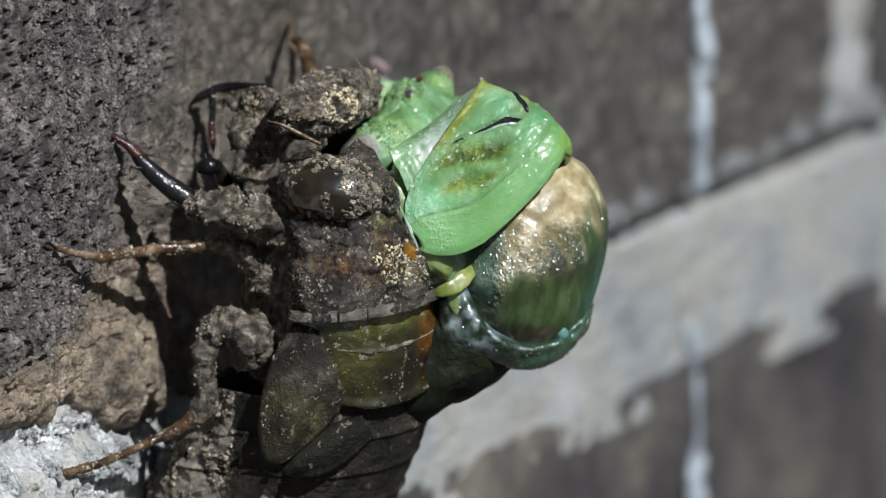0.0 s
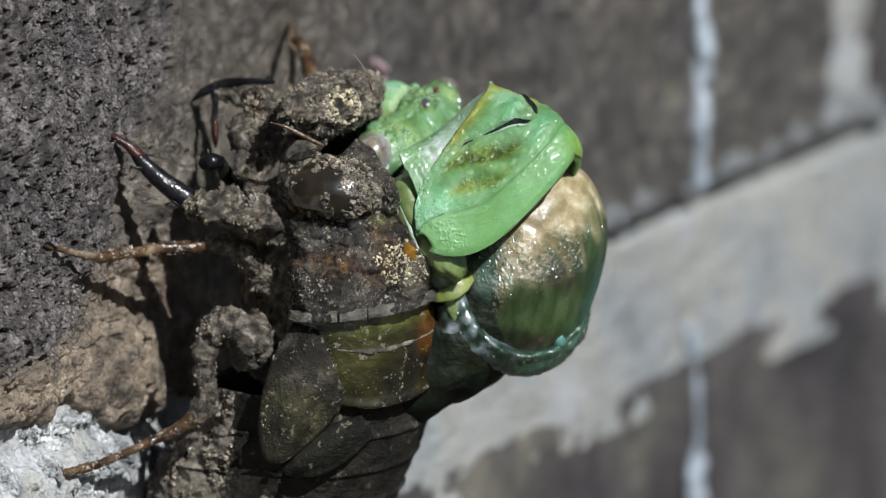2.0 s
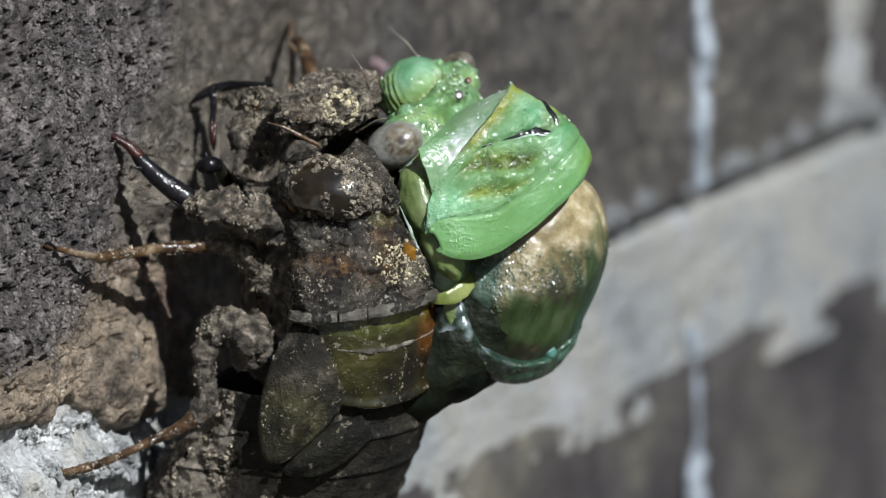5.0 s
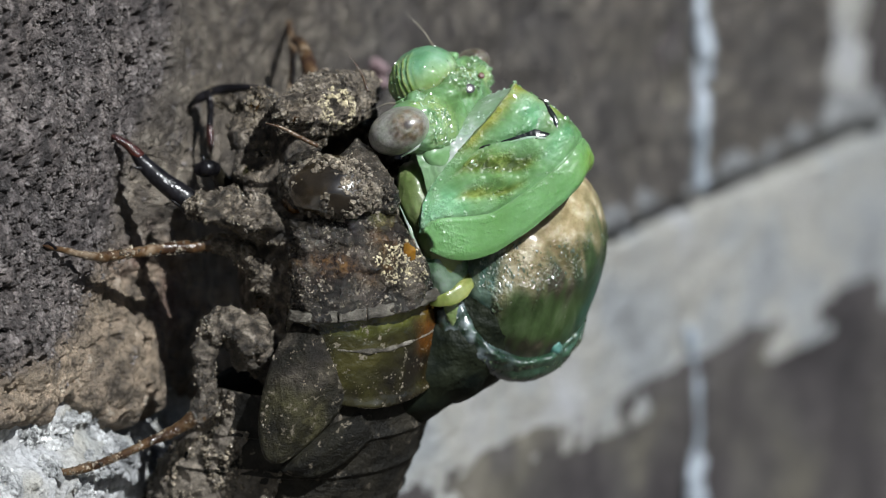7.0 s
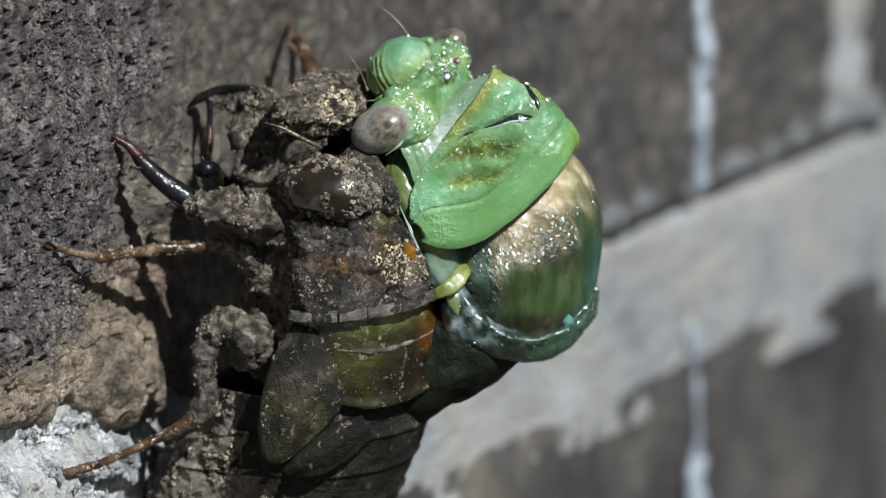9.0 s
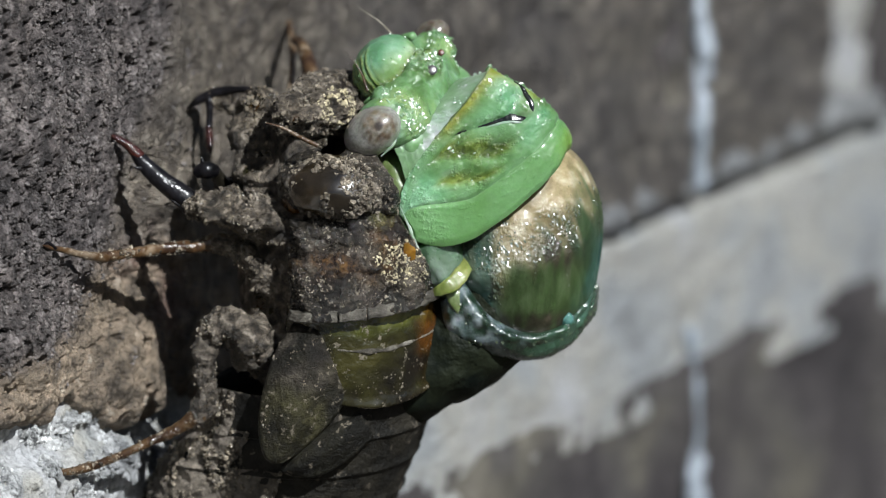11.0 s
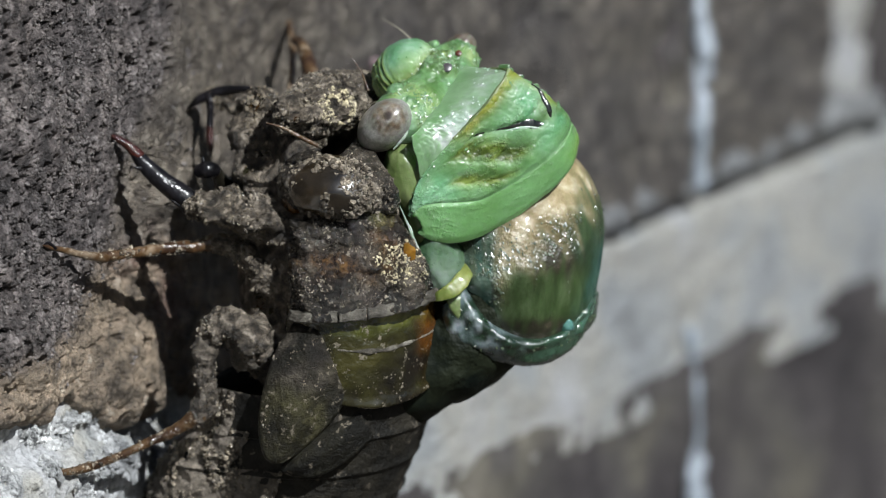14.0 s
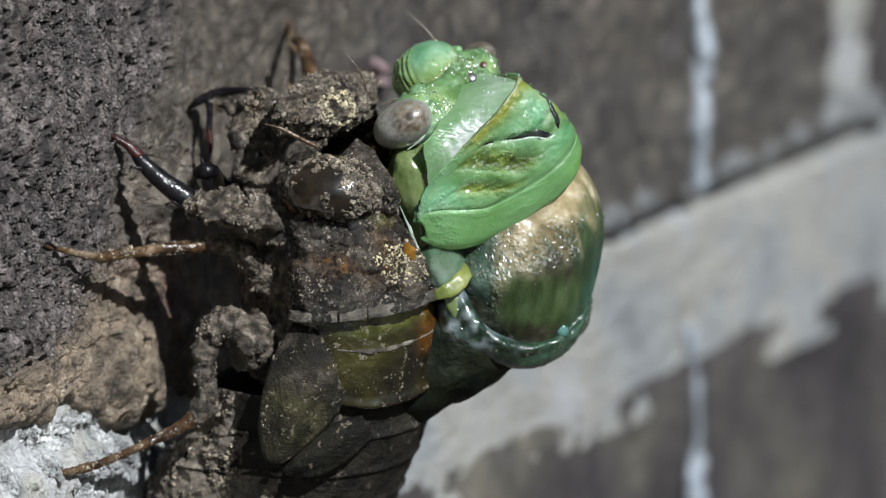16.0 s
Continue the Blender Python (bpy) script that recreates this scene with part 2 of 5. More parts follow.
LEG = mat("brown_leg", [(0.3, (0.03, 0.014, 0.007)), (0.55, (0.08, 0.045, 0.02)), (0.75, (0.2, 0.15, 0.1))], 600, rough=0.3,
          bump=1.0, bscale=2500, depth=0.0002, coat=0.4, wet=True, fleck=((0.3, 0.26, 0.2), 1600, 0.6))
BRICK = mat("crusted_brick", [(0.28, (0.052, 0.045, 0.043)), (0.44, (0.105, 0.09, 0.086)), (0.58, (0.18, 0.155, 0.147)), (0.75, (0.37, 0.325, 0.31))], 900, rough=0.55,
            bump=1.0, bscale=4200, depth=0.0007, detail=7, fleck=((0.42, 0.42, 0.43), 3300, 0.67),
            tint=[(0.25, (0.15, 0.122, 0.093)), (0.42, (0.25, 0.2, 0.15)), (0.55, (0.36, 0.285, 0.21)), (0.68, (0.44, 0.34, 0.25)), (0.8, (0.6, 0.52, 0.42))],
            tint2=[(0.3, (0.2, 0.12, 0.095)), (0.55, (0.33, 0.215, 0.17)), (0.75, (0.46, 0.36, 0.3))],
            tint3=[(0.3, (0.1, 0.084, 0.068)), (0.5, (0.175, 0.148, 0.12)), (0.62, (0.235, 0.2, 0.16)), (0.78, (0.33, 0.29, 0.24))],
            tint4=[(0.3, (0.08, 0.072, 0.07)), (0.5, (0.138, 0.125, 0.117)), (0.62, (0.19, 0.174, 0.152)), (0.78, (0.3, 0.275, 0.24))])
BRICK_FAR = mat("weathered_brick", [(0.28, (0.02, 0.017, 0.018)), (0.44, (0.041, 0.035, 0.036)), (0.58, (0.066, 0.06, 0.055)), (0.7, (0.105, 0.095, 0.075)), (0.82, (0.17, 0.155, 0.13))], 62, rough=0.85,
                bump=1.0, bscale=600, depth=0.0008, detail=6)
MORTAR = mat("pale_mortar", [(0.25, (0.2, 0.205, 0.21)), (0.42, (0.34, 0.36, 0.37)), (0.58, (0.385, 0.378, 0.345)), (0.76, (0.45, 0.46, 0.475))], 60, rough=0.9, bump=1.0, bscale=2200,
             depth=0.0004, fleck=((0.16, 0.155, 0.15), 900, 0.68), detail=5)
SMEAR = mat("grey_mortar_smear", [(0.3, (0.09, 0.092, 0.095)), (0.7, (0.22, 0.228, 0.235))], 90, rough=0.9, bump=1.0, bscale=2000, depth=0.0004)
LIME = mat("white_lime", [(0.3, (0.28, 0.325, 0.37)), (0.7, (0.5, 0.56, 0.63))], 250, rough=0.9, bump=1.0, bscale=2500, depth=0.0003)
LOOSE_LIME = mat("loose_white_lime", [(0.3, (0.26, 0.27, 0.275)), (0.5, (0.45, 0.46, 0.465)), (0.7, (0.68, 0.695, 0.7))], 500, rough=0.8, bump=1.0, bscale=2800, depth=0.0004, island=0.3)
GRIT = mat("brick_grit", [(0.3, (0.09, 0.08, 0.076)), (0.7, (0.25, 0.225, 0.215))], 900, rough=0.45, vary=0.25, bump=1.0, bscale=5000, depth=0.0002, island=0.45)
PINK = mat("pink_crust", [(0.3, (0.2, 0.14, 0.145)), (0.7, (0.31, 0.215, 0.225))], 900, rough=0.9)
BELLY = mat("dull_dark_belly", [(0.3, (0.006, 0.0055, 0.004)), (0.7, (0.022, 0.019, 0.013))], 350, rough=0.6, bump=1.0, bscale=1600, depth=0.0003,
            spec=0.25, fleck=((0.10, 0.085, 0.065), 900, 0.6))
PAD = mat("dark_olive_pad", [(0.3, (0.004, 0.0036, 0.002)), (0.6, (0.010, 0.009, 0.004)), (0.8, (0.025, 0.022, 0.009))], 300, rough=0.55, bump=1.0, bscale=2200,
          depth=0.0003, spec=0.25, fleck=((0.14, 0.12, 0.09), 1400, 0.6), tint=[(0.3, (0.008, 0.007, 0.003)), (0.5, (0.02, 0.018, 0.007)), (0.72, (0.045, 0.041, 0.017))],
          tint2=[(0.3, (0.010, 0.008, 0.006)), (0.5, (0.024, 0.02, 0.015)), (0.72, (0.075, 0.064, 0.05))])
EARTH = mat("bare_earth", [(0.3, (0.06, 0.05, 0.035)), (0.7, (0.16, 0.13, 0.09))], 30, rough=0.95, bump=1.0, bscale=250, depth=0.004)


# ---- building blocks: shapes are written in millimetres of the view's axes ----
def fbm(p, s, o=4):
    return noise.fractal(Vector(p) * s, 1.0, 2.0, o)


def grid(f, us, vs, wrap=False):
    """A sheet of quads over f(u, v)."""
    vs_, n, q = [], len(vs), []
    for a in us:
        for b in vs:
            vs_.append(tuple(f(a, b)))
    rows = len(us)
    for i in range(rows if wrap else rows - 1):
        for j in range(n - 1):
            i2 = (i + 1) % rows
            q.append((i * n + j, i2 * n + j, i2 * n + j + 1, i * n + j + 1))
    return vs_, q


def blob(centre, axes, radii, f=None, nu=40, nv=24):
    """A closed rounded body; f(x, y, z) gives the swelling at that place of the unit ball."""
    pts, q = [], []
    for i in range(nv + 1):
        t = math.pi * i / nv
        for j in range(nu):
            h = 2 * math.pi * j / nu
            x, y, z = math.sin(t) * math.cos(h), math.sin(t) * math.sin(h), math.cos(t)
            k = 1 + (f(x, y, z) if f else 0)
            pts.append(tuple(centre + axes[0] * (radii[0] * x * k) + axes[1] * (radii[1] * y * k) + axes[2] * (radii[2] * z * k)))
    for i in range(nv):
        for j in range(nu):
            j2 = (j + 1) % nu
            q.append((i * nu + j, (i + 1) * nu + j, (i + 1) * nu + j2, i * nu + j2))
    return pts, q


def spline(pts, steps):
    """A smooth line through rows of numbers."""
    out = []
    p = [np.array(a, float) for a in pts]
    p = [2 * p[0] - p[1]] + p + [2 * p[-1] - p[-2]]
    for i in range(1, len(p) - 2):
        for j in range(steps):
            t = j / steps
            out.append(0.5 * (2 * p[i] + (p[i + 1] - p[i - 1]) * t + (2 * p[i - 1] - 5 * p[i] + 4 * p[i + 1] - p[i + 2]) * t * t
                              + (3 * p[i] - p[i - 1] - 3 * p[i + 1] + p[i + 2]) * t ** 3))
    out.append(p[-2])
    return out


def tube(pts, sides=14, steps=8, rough=0.0, rs=1.5, flat=1.0, ridges=0.0):
    """A limb along rows (u, v, w, radius), with rounded ends; rough: uneven relief in mm."""
    line = spline(pts, steps)
    ends = [0.0, 0.35, 0.7, 0.93]
    rows = []
    a, b = line[0], line[-1]
    da = (line[1] - a)[:3]
    db = (b - line[-2])[:3]
    da, db = da / np.linalg.norm(da), db / np.linalg.norm(db)
    for e in ends:
        rows.append((a[:3] - da * abs(a[3]) * math.sqrt(1 - e * e) * 0.8, max(0.004, abs(a[3]) * e)))
    rows += [(q[:3], max(0.004, abs(q[3]))) for q in line]
    for e in ends[::-1]:
        rows.append((b[:3] + db * abs(b[3]) * math.sqrt(1 - e * e) * 0.8, max(0.004, abs(b[3]) * e)))
    verts, q = [], []
    ref = Vector((0.1, 0.2, 1)).normalized()
    for i, (c, r) in enumerate(rows):
        d = Vector(rows[min(i + 1, len(rows) - 1)][0] - rows[max(i - 1, 0)][0]).normalized()
        s = d.cross(ref).normalized()
        o = s.cross(d).normalized()
        for j in range(sides):
            h = 2 * math.pi * j / sides
            p = Vector(c) + s * (r * math.cos(h)) + o * (r * flat * math.sin(h))
            if rough:
                p += (s * math.cos(h) + o * math.sin(h)) * (rough * fbm(p, rs) * min(1, r))
            if ridges:
                p += (s * math.cos(h) + o * math.sin(h)) * (ridges * r * math.cos(5 * h))
            verts.append(tuple(p))
    for i in range(len(rows) - 1):
        for j in range(sides):
            j2 = (j + 1) % sides
            q.append((i * sides + j, i * sides + j2, (i + 1) * sides + j2, (i + 1) * sides + j))
    q.append(tuple(range(sides))[::-1])
    q.append(tuple(range((len(rows) - 1) * sides, len(rows) * sides)))
    return verts, q


def joined(*shapes):
    v, q = [], []
    for a, b in shapes:
        k = len(v)
        v += a
        q += [tuple(i + k for i in f) for f in b]
    return v, q


def part(name, shape, material, parent, label="", at=(0, 0, 0), thick=0.0, smooth=True, kind="", marks=None):
    """One mesh object under a thing or part; at: its origin, in millimetres; marks: a number for each corner."""
    v, q = shape
    me = bpy.data.meshes.new(name)
    at = Vector(at)
    me.from_pydata([(Vector(p) - at) * MM for p in v], [], q)
    bm = bmesh.new()
    bm.from_mesh(me)
    if not marks:
        bmesh.ops.remove_doubles(bm, verts=bm.verts, dist=1e-7)
    bmesh.ops.recalc_face_normals(bm, faces=bm.faces)
    for f in bm.faces:
        f.smooth = smooth
    bm.to_mesh(me)
    bm.free()
    for key, values in (marks or {}).items():
        me.attributes.new(key, "FLOAT", "POINT").data.foreach_set("value", values)
    me.materials.append(material)
    ob = new(name, me)
    ob.parent = parent
    if parent and parent.get("at"):
        at = at - Vector(parent["at"])
    ob.location = at * MM
    ob["at"] = tuple(Vector(at) + (Vector(parent["at"]) if parent and parent.get("at") else Vector()))
    if thick:
        so = ob.modifiers.new("thickness", "SOLIDIFY")
        so.thickness, so.offset = thick * MM, 0
    return tagged(ob, label=label, kind=kind)


def thing(name, label, category, group="", kind=""):
    ob = new(name)
    ob.matrix_world = VIEW
    ob.empty_display_size = 0.005
    return tagged(ob, label, category, group, kind)


def spot(x, y, w=0.0, r=None):
    """A place by its offsets in thirtieths of a millimetre from the upper left corner of the field."""
    k = (REACH / MM - w) / (REACH / MM)
    p = ((x - 784) / 30 * k, (441 - y) / 30 * k, w)
    return p if r is None else (*p, r / 30)


def grains(shape, count, low, high, scale=0.5, bare=0.0, keep=None, seed=1):
    """Crumbs strewn over a shape, in patches."""
    rnd = random.Random(seed)
    v, q = shape
    out_v, out_q = [], []
    g = 0.85065
    h = 0.52573
    base = [(-h, g, 0), (h, g, 0), (-h, -g, 0), (h, -g, 0), (0, -h, g), (0, h, g), (0, -h, -g), (0, h, -g), (g, 0, -h), (g, 0, h), (-g, 0, -h), (-g, 0, h)]
    tri = [(0, 11, 5), (0, 5, 1), (0, 1, 7), (0, 7, 10), (0, 10, 11), (1, 5, 9), (5, 11, 4), (11, 10, 2), (10, 7, 6), (7, 1, 8),
           (3, 9, 4), (3, 4, 2), (3, 2, 6), (3, 6, 8), (3, 8, 9), (4, 9, 5), (2, 4, 11), (6, 2, 10), (8, 6, 7), (9, 8, 1)]
    done, tries = 0, 0
    while done < count and tries < count * 12:
        tries += 1
        f = q[rnd.randrange(len(q))]
        if len(f) > 4:
            continue
        a, b, c = Vector(v[f[0]]), Vector(v[f[1]]), Vector(v[f[2]])
        p = a + (b - a) * rnd.random() + (c - b) * rnd.random()
        if fbm(p, scale, 3) < bare or (keep and not keep(p)):
            continue
        r = low + (high - low) * rnd.random() ** 3
        e = Euler((rnd.random() * 6, rnd.random() * 6, rnd.random() * 6)).to_matrix()
        k = len(out_v)
        st = (0.6 + rnd.random() * 0.8, 0.6 + rnd.random() * 0.8, 0.6 + rnd.random() * 0.8)
        for x in base:
            j = r * (0.5 + 0.8 * rnd.random())
            out_v.append(tuple(p + e @ Vector((x[0] * j * st[0], x[1] * j * st[1], x[2] * j * st[2]))))
        out_q += [tuple(i + k for i in t) for t in tri]
        done += 1
    return out_v, out_q


# halfway between sun and lens: flecks turned this way flash
GLINT_WAY = Vector((0.215, 0.29, 0.93))


def beads(shape, weights, count, low, high, seed=1, way=None):
    """Crumpled opaque flecks added to a skin for its wet glints, thickest where the weights are high; they are tilted
    to mirror the sun into the lens; way: drawn out along it.
    """
    rnd = random.Random(seed)
    v, q = shape
    g, h = 0.85065, 0.52573
    base = [(-h, g, 0), (h, g, 0), (-h, -g, 0), (h, -g, 0), (0, -h, g), (0, h, g), (0, -h, -g), (0, h, -g), (g, 0, -h), (g, 0, h), (-g, 0, -h), (-g, 0, h)]
    tri = [(0, 11, 5), (0, 5, 1), (0, 1, 7), (0, 7, 10), (0, 10, 11), (1, 5, 9), (5, 11, 4), (11, 10, 2), (10, 7, 6), (7, 1, 8),
           (3, 9, 4), (3, 4, 2), (3, 2, 6), (3, 6, 8), (3, 8, 9), (4, 9, 5), (2, 4, 11), (6, 2, 10), (8, 6, 7), (9, 8, 1)]
    mass = [sum(weights[i] for i in f) * (Vector(v[f[2]]) - Vector(v[f[0]])).cross(Vector(v[f[3]]) - Vector(v[f[1]])).length for f in q]
    out_v, out_q = [], []
    for f in rnd.choices(q, mass, k=count):
        a, b, c, d = (Vector(v[i]) for i in f)
        p = a + (b - a) * rnd.random() + (d - a) * rnd.random()
        up = (c - a).cross(d - b).normalized()
        up = (up * (1 if up.z > 0 else -1) * 0.45 + GLINT_WAY + Vector((rnd.gauss(0, 0.16), rnd.gauss(0, 0.16), 0))).normalized()
        one = (way - up * way.dot(up)).normalized() if way else (up.orthogonal() + up.cross(up.orthogonal()) * rnd.uniform(-3, 3)).normalized()
        two = up.cross(one)
        r = low + (high - low) * rnd.random() ** 3
        st = (r * (1.2 + 1.6 * rnd.random()), r * (0.6 + 0.5 * rnd.random()), r * 0.18)
        k = len(out_v)
        for x in base:
            j = 0.75 + 0.5 * rnd.random()
            out_v.append(tuple(p + one * (x[0] * j * st[0]) + two * (x[1] * j * st[1]) + up * (x[2] * j * st[2])))
        out_q += [tuple(i + k for i in t) for t in tri]
    return out_v, out_q


def lin(a, b, n):
    return [a + (b - a) * i / (n - 1) for i in range(n)]


def ramp01(x, a, b):
    t = max(0.0, min(1.0, (x - a) / (b - a)))
    return t * t * (3 - 2 * t)


def near(x, c, w):
    return math.exp(-((x - c) / w) ** 2)


# ---- the wall: s along it, y out of it, z up, in millimetres from its origin ----
WALL_TURN = 65
WALL_FRAME = Matrix.Translation((-0.02113, -0.00393, 0.60075)) @ pose(0, 0, 0, 0, 0, WALL_TURN)
JOINT_TOP, JOINT_LOW = -12.5, -23.8
wall = new("wall")
wall.matrix_world = WALL_FRAME
tagged(wall, "weathered grey-brown brick wall with pale crumbling mortar", "wall", kind="structure")


def wall_part(name, shape, material, label="", kind="", smooth=True, marks=None):
    """s, y, z with y outwards; the wall's own y axis points inwards."""
    v, q = shape
    ob = part(name, ([(a, -b, c) for a, b, c in v], q), material, wall, label, kind=kind, smooth=smooth, marks=marks)
    return ob


def bare_brick(s, z):
    """How far the dark crust has come off: on the lower and hinder part of the face."""
    n = 2.2 * noise.noise(Vector((s * 0.3, z * 0.3, 1)))
    return max(ramp01(s - 0.75 * z + n, 0.5, 5.5), ramp01(z + 0.5 * n, -4.2, -6.4))


def pink_clay(s, z):
    n = noise.noise(Vector((s * 0.5, z * 0.6, 6)))
    k = near2(s - 9.6, z - 1.2, 2.4, 1.5) + near2(s - 6.4, z + 1.6, 2.2, 1.0) + 0.8 * near2(s - 11.5, z + 5.0, 2.6, 2.2)
    return max(0.0, min(1.0, k * (0.85 + 0.9 * n)))


def near2(x, y, a, b):
    return math.exp(-(x / a) ** 2 - (y / b) ** 2)


def pits(s, z):
    """Angular holes between the grains of the crust, of two sizes."""
    y = 0.0
    for scale, deep, share in ((1.7, 1.7, 0.12), (3.0, 0.9, 0.05)):
        q = Vector((s * 0.55, z, 3.0 * scale)) * scale
        far, spots = noise.voronoi(q)
        pick = noise.noise(Vector(spots[0]) * 7.3)
        if pick > share:
            y -= deep * ramp01(far[0] + 0.18 * noise.noise(q * 2.5), 0.4, 0.24)
        y += 0.05 * (far[1] - far[0])
    return y


def crust(s, z):
    """The relief of the near brick's face: pits, crumbs and a bulge above its broken lower edge."""
    p = Vector((s, z, 3.7))
    bare = bare_brick(s, z)
    y = 0.6 * fbm(p, 0.16, 3) + (0.3 - 0.12 * ramp01(s, 6, 14)) * fbm(p, 1.3, 4)
    rough = (1 - 0.85 * bare) * ramp01(s, 17, 9)
    y += rough * pits(s, z)
    y -= bare * 1.6 * max(0.0, noise.noise(p * 1.1 + Vector((9, 2, 1))) - 0.32) * ramp01(s, 24, 12)
    y += 0.9 * near2(s - 7.0, z + 7.5, 6, 3.0) + 0.8 * near2(s - 9.6, z - 1.2, 2.0, 1.1) + 0.5 * near2(s - 6.4, z + 1.6, 2.0, 0.9)
    edge = JOINT_TOP + 2.4 * ramp01(s, 5.0, -2.0) + 0.9 * noise.noise(Vector((s * 0.35, 4.0, 2.0))) + 0.7 * noise.noise(Vector((s * 0.9, 1.0, 2.0)))
    y -= 3.6 * ramp01(z, edge + 1.6, edge - 0.6)
    return y


def far_face(s):
    return ramp01(s, 22, 42)


def near_brick():
    ss = lin(-26.0, -13.5, 14) + lin(-13.0, 18.0, 270) + lin(18.2, 34.0, 60) + lin(35.0, 117.0, 60)
    zs = lin(-13.6, 17.0, 380) + lin(18.0, 52.5, 18)
    ss = lin(-99.0, -27.5, 16) + ss
    front = grid(lambda s, z: (s, crust(s, z) if s < 34.5 else 0.6 * fbm((s, z, 3.7), 0.3, 3) - 2.5 * ramp01(z, -11.6, -13.2)
                               - 2.5 * ramp01(s, 115.5, 117), z), ss, zs)
    rim = grid(lambda t, k: (lin(-99, 117, 40)[int(t)], -3.0 - 97 * k, -13.6), range(40), (0, 1))
    side = grid(lambda t, k: (117, -3.0 - 97 * k, lin(-13.6, 52.5, 12)[int(t)]), range(12), (0, 1))
    top = grid(lambda t, k: (lin(-99, 117, 40)[int(t)], -100 * k, 52.5), range(40), (0, 1))
    return joined(front, rim, side, top)


near_shape = near_brick()


def plain_brick(s0, s1, z0, z1, seed, ns=90, nz=36):
    o = Vector((seed * 7.3, 0, seed * 3.1))

    def f(s, z):
        e = min(s - s0, s1 - s, z - z0, z1 - z)
        y = 0.9 * fbm(Vector((s, 0, z)) + o, 0.12, 4) - 2.2 * ramp01(e, 1.6, -0.2)
        return (s + 0.5 * noise.noise(Vector((z * 0.3, seed, 0))), y, z + (0.6 * noise.noise(Vector((s * 0.12, seed, 5))) + 0.3 * noise.noise(Vector((s * 0.4, seed, 9)))) * ramp01(e, 8, 0))
    front = grid(f, lin(s0, s1, ns), lin(z0, z1, nz))
    ring = [(s0, z0), (s1, z0), (s1, z1), (s0, z1), (s0, z0)]
    return joined(front, grid(lambda t, k: (ring[int(t)][0], -2.0 - 98 * k, ring[int(t)][1]), range(5), (0, 1)))


wall_part("brick", near_shape, BRICK, "brick with a dark gritty crust and a tan broken lower edge",
          marks={"tint": [bare_brick(p[0], p[2]) * ramp01(p[2], 1.0, -2.5) for p in near_shape[0]],
                 "tint2": [pink_clay(p[0], p[2]) for p in near_shape[0]],
                 "tint4": [far_face(p[0]) * (0.8 + 0.6 * noise.noise(Vector(p) * 0.08)) for p in near_shape[0]],
                 "tint3": [max(bare_brick(p[0], p[2]) * ramp01(p[2], -2.5, 1.0), ramp01(p[0], 14, 24)) for p in near_shape[0]]})
PITCH = 76.3
for row in range(-8, 7):
    z0 = -12.5 + PITCH * row
    near_row = row in (-1, 0)
    for k in range(-3, 4):
        s0 = (-99.0 if row % 2 == 0 else 4.0) + 223.5 * k
        if row == 0 and k == 0:
            continue
        wall_part("brick", plain_brick(s0, s0 + 215 + (0 if row % 2 else 1), z0 + (0.0 if row else 0.0), z0 + (67.2 if row == -1 else 65.0), row * 7 + k + 60,
                                       *((90, 36) if near_row and k in (0, 1) else (16, 6))), BRICK_FAR)


def bed(s, z):
    """The mortar of the bed joint, recessed under the upper brick and crumbling out at its near end."""
    y = -0.9 + 0.75 * ramp01(s, 18, 40) + (0.55 - 0.3 * ramp01(s, 18, 40)) * fbm((s, z, 8), 0.25, 4) + 0.25 * fbm((s, z, 1), 1.6, 3)
    y -= 1.6 * ramp01(z, -13.6, -12.6) * ramp01(s, 55, 70)
    y += (1.2 * ramp01(s, 14.0, 4.0) + 0.7 * ramp01(s, 4.0, -5.0)) * ramp01(z, -10.9, -12.6) + 0.5 * ramp01(s, 4.0, -5.0) * fbm((s, z, 5), 0.9, 4)
    y -= 1.2 * math.exp(-((s - 7.0) / 5.5) ** 2 - ((z + 11.9) / 0.8) ** 2)
    return y


mortar = grid(lambda s, z: (s, bed(s, z), z), lin(-320, -14, 40) + lin(-13.5, 36, 170) + lin(37.5, 150, 110) + lin(155, 440, 40),
              lin(-26.0, -6.5, 66))
wall_part("mortar", mortar, MORTAR, "pale crumbling lime mortar in the bed joint", kind="stuff")
wall_part("wall_core", joined(grid(lambda s, z: (s, -6.0, z), lin(-760, 880, 4), lin(-600, 518, 4)), grid(lambda s, y: (s, y, 518), (-760, 880), (-6, -100)),
                               grid(lambda s, z: (s, -100, z), (-760, 880), (-600, 518)), grid(lambda y, z: (-760, y, z), (-6, -100), (-600, 518)),
                               grid(lambda y, z: (880, y, z), (-6, -100), (-600, 518))), MORTAR, kind="stuff")
wall_part("mortar", grid(lambda s, z: (s, -1.6 + 0.7 * fbm((s, z, 2), 0.4, 3), z), lin(114.5, 127.0, 14), lin(-13, 54, 60)), MORTAR, kind="stuff")
wall_part("mortar", grid(lambda s, z: (s, -2.6 + 0.5 * fbm((s, z, 2), 0.2, 3), z), lin(-760, 880, 60), lin(-600, -25.0, 40)), MORTAR, kind="stuff")
wall_part("mortar", grid(lambda s, z: (s, -2.6 + 0.5 * fbm((s, z, 2), 0.2, 3), z), lin(-760, 880, 60), lin(51.0, 518, 40)), MORTAR, kind="stuff")
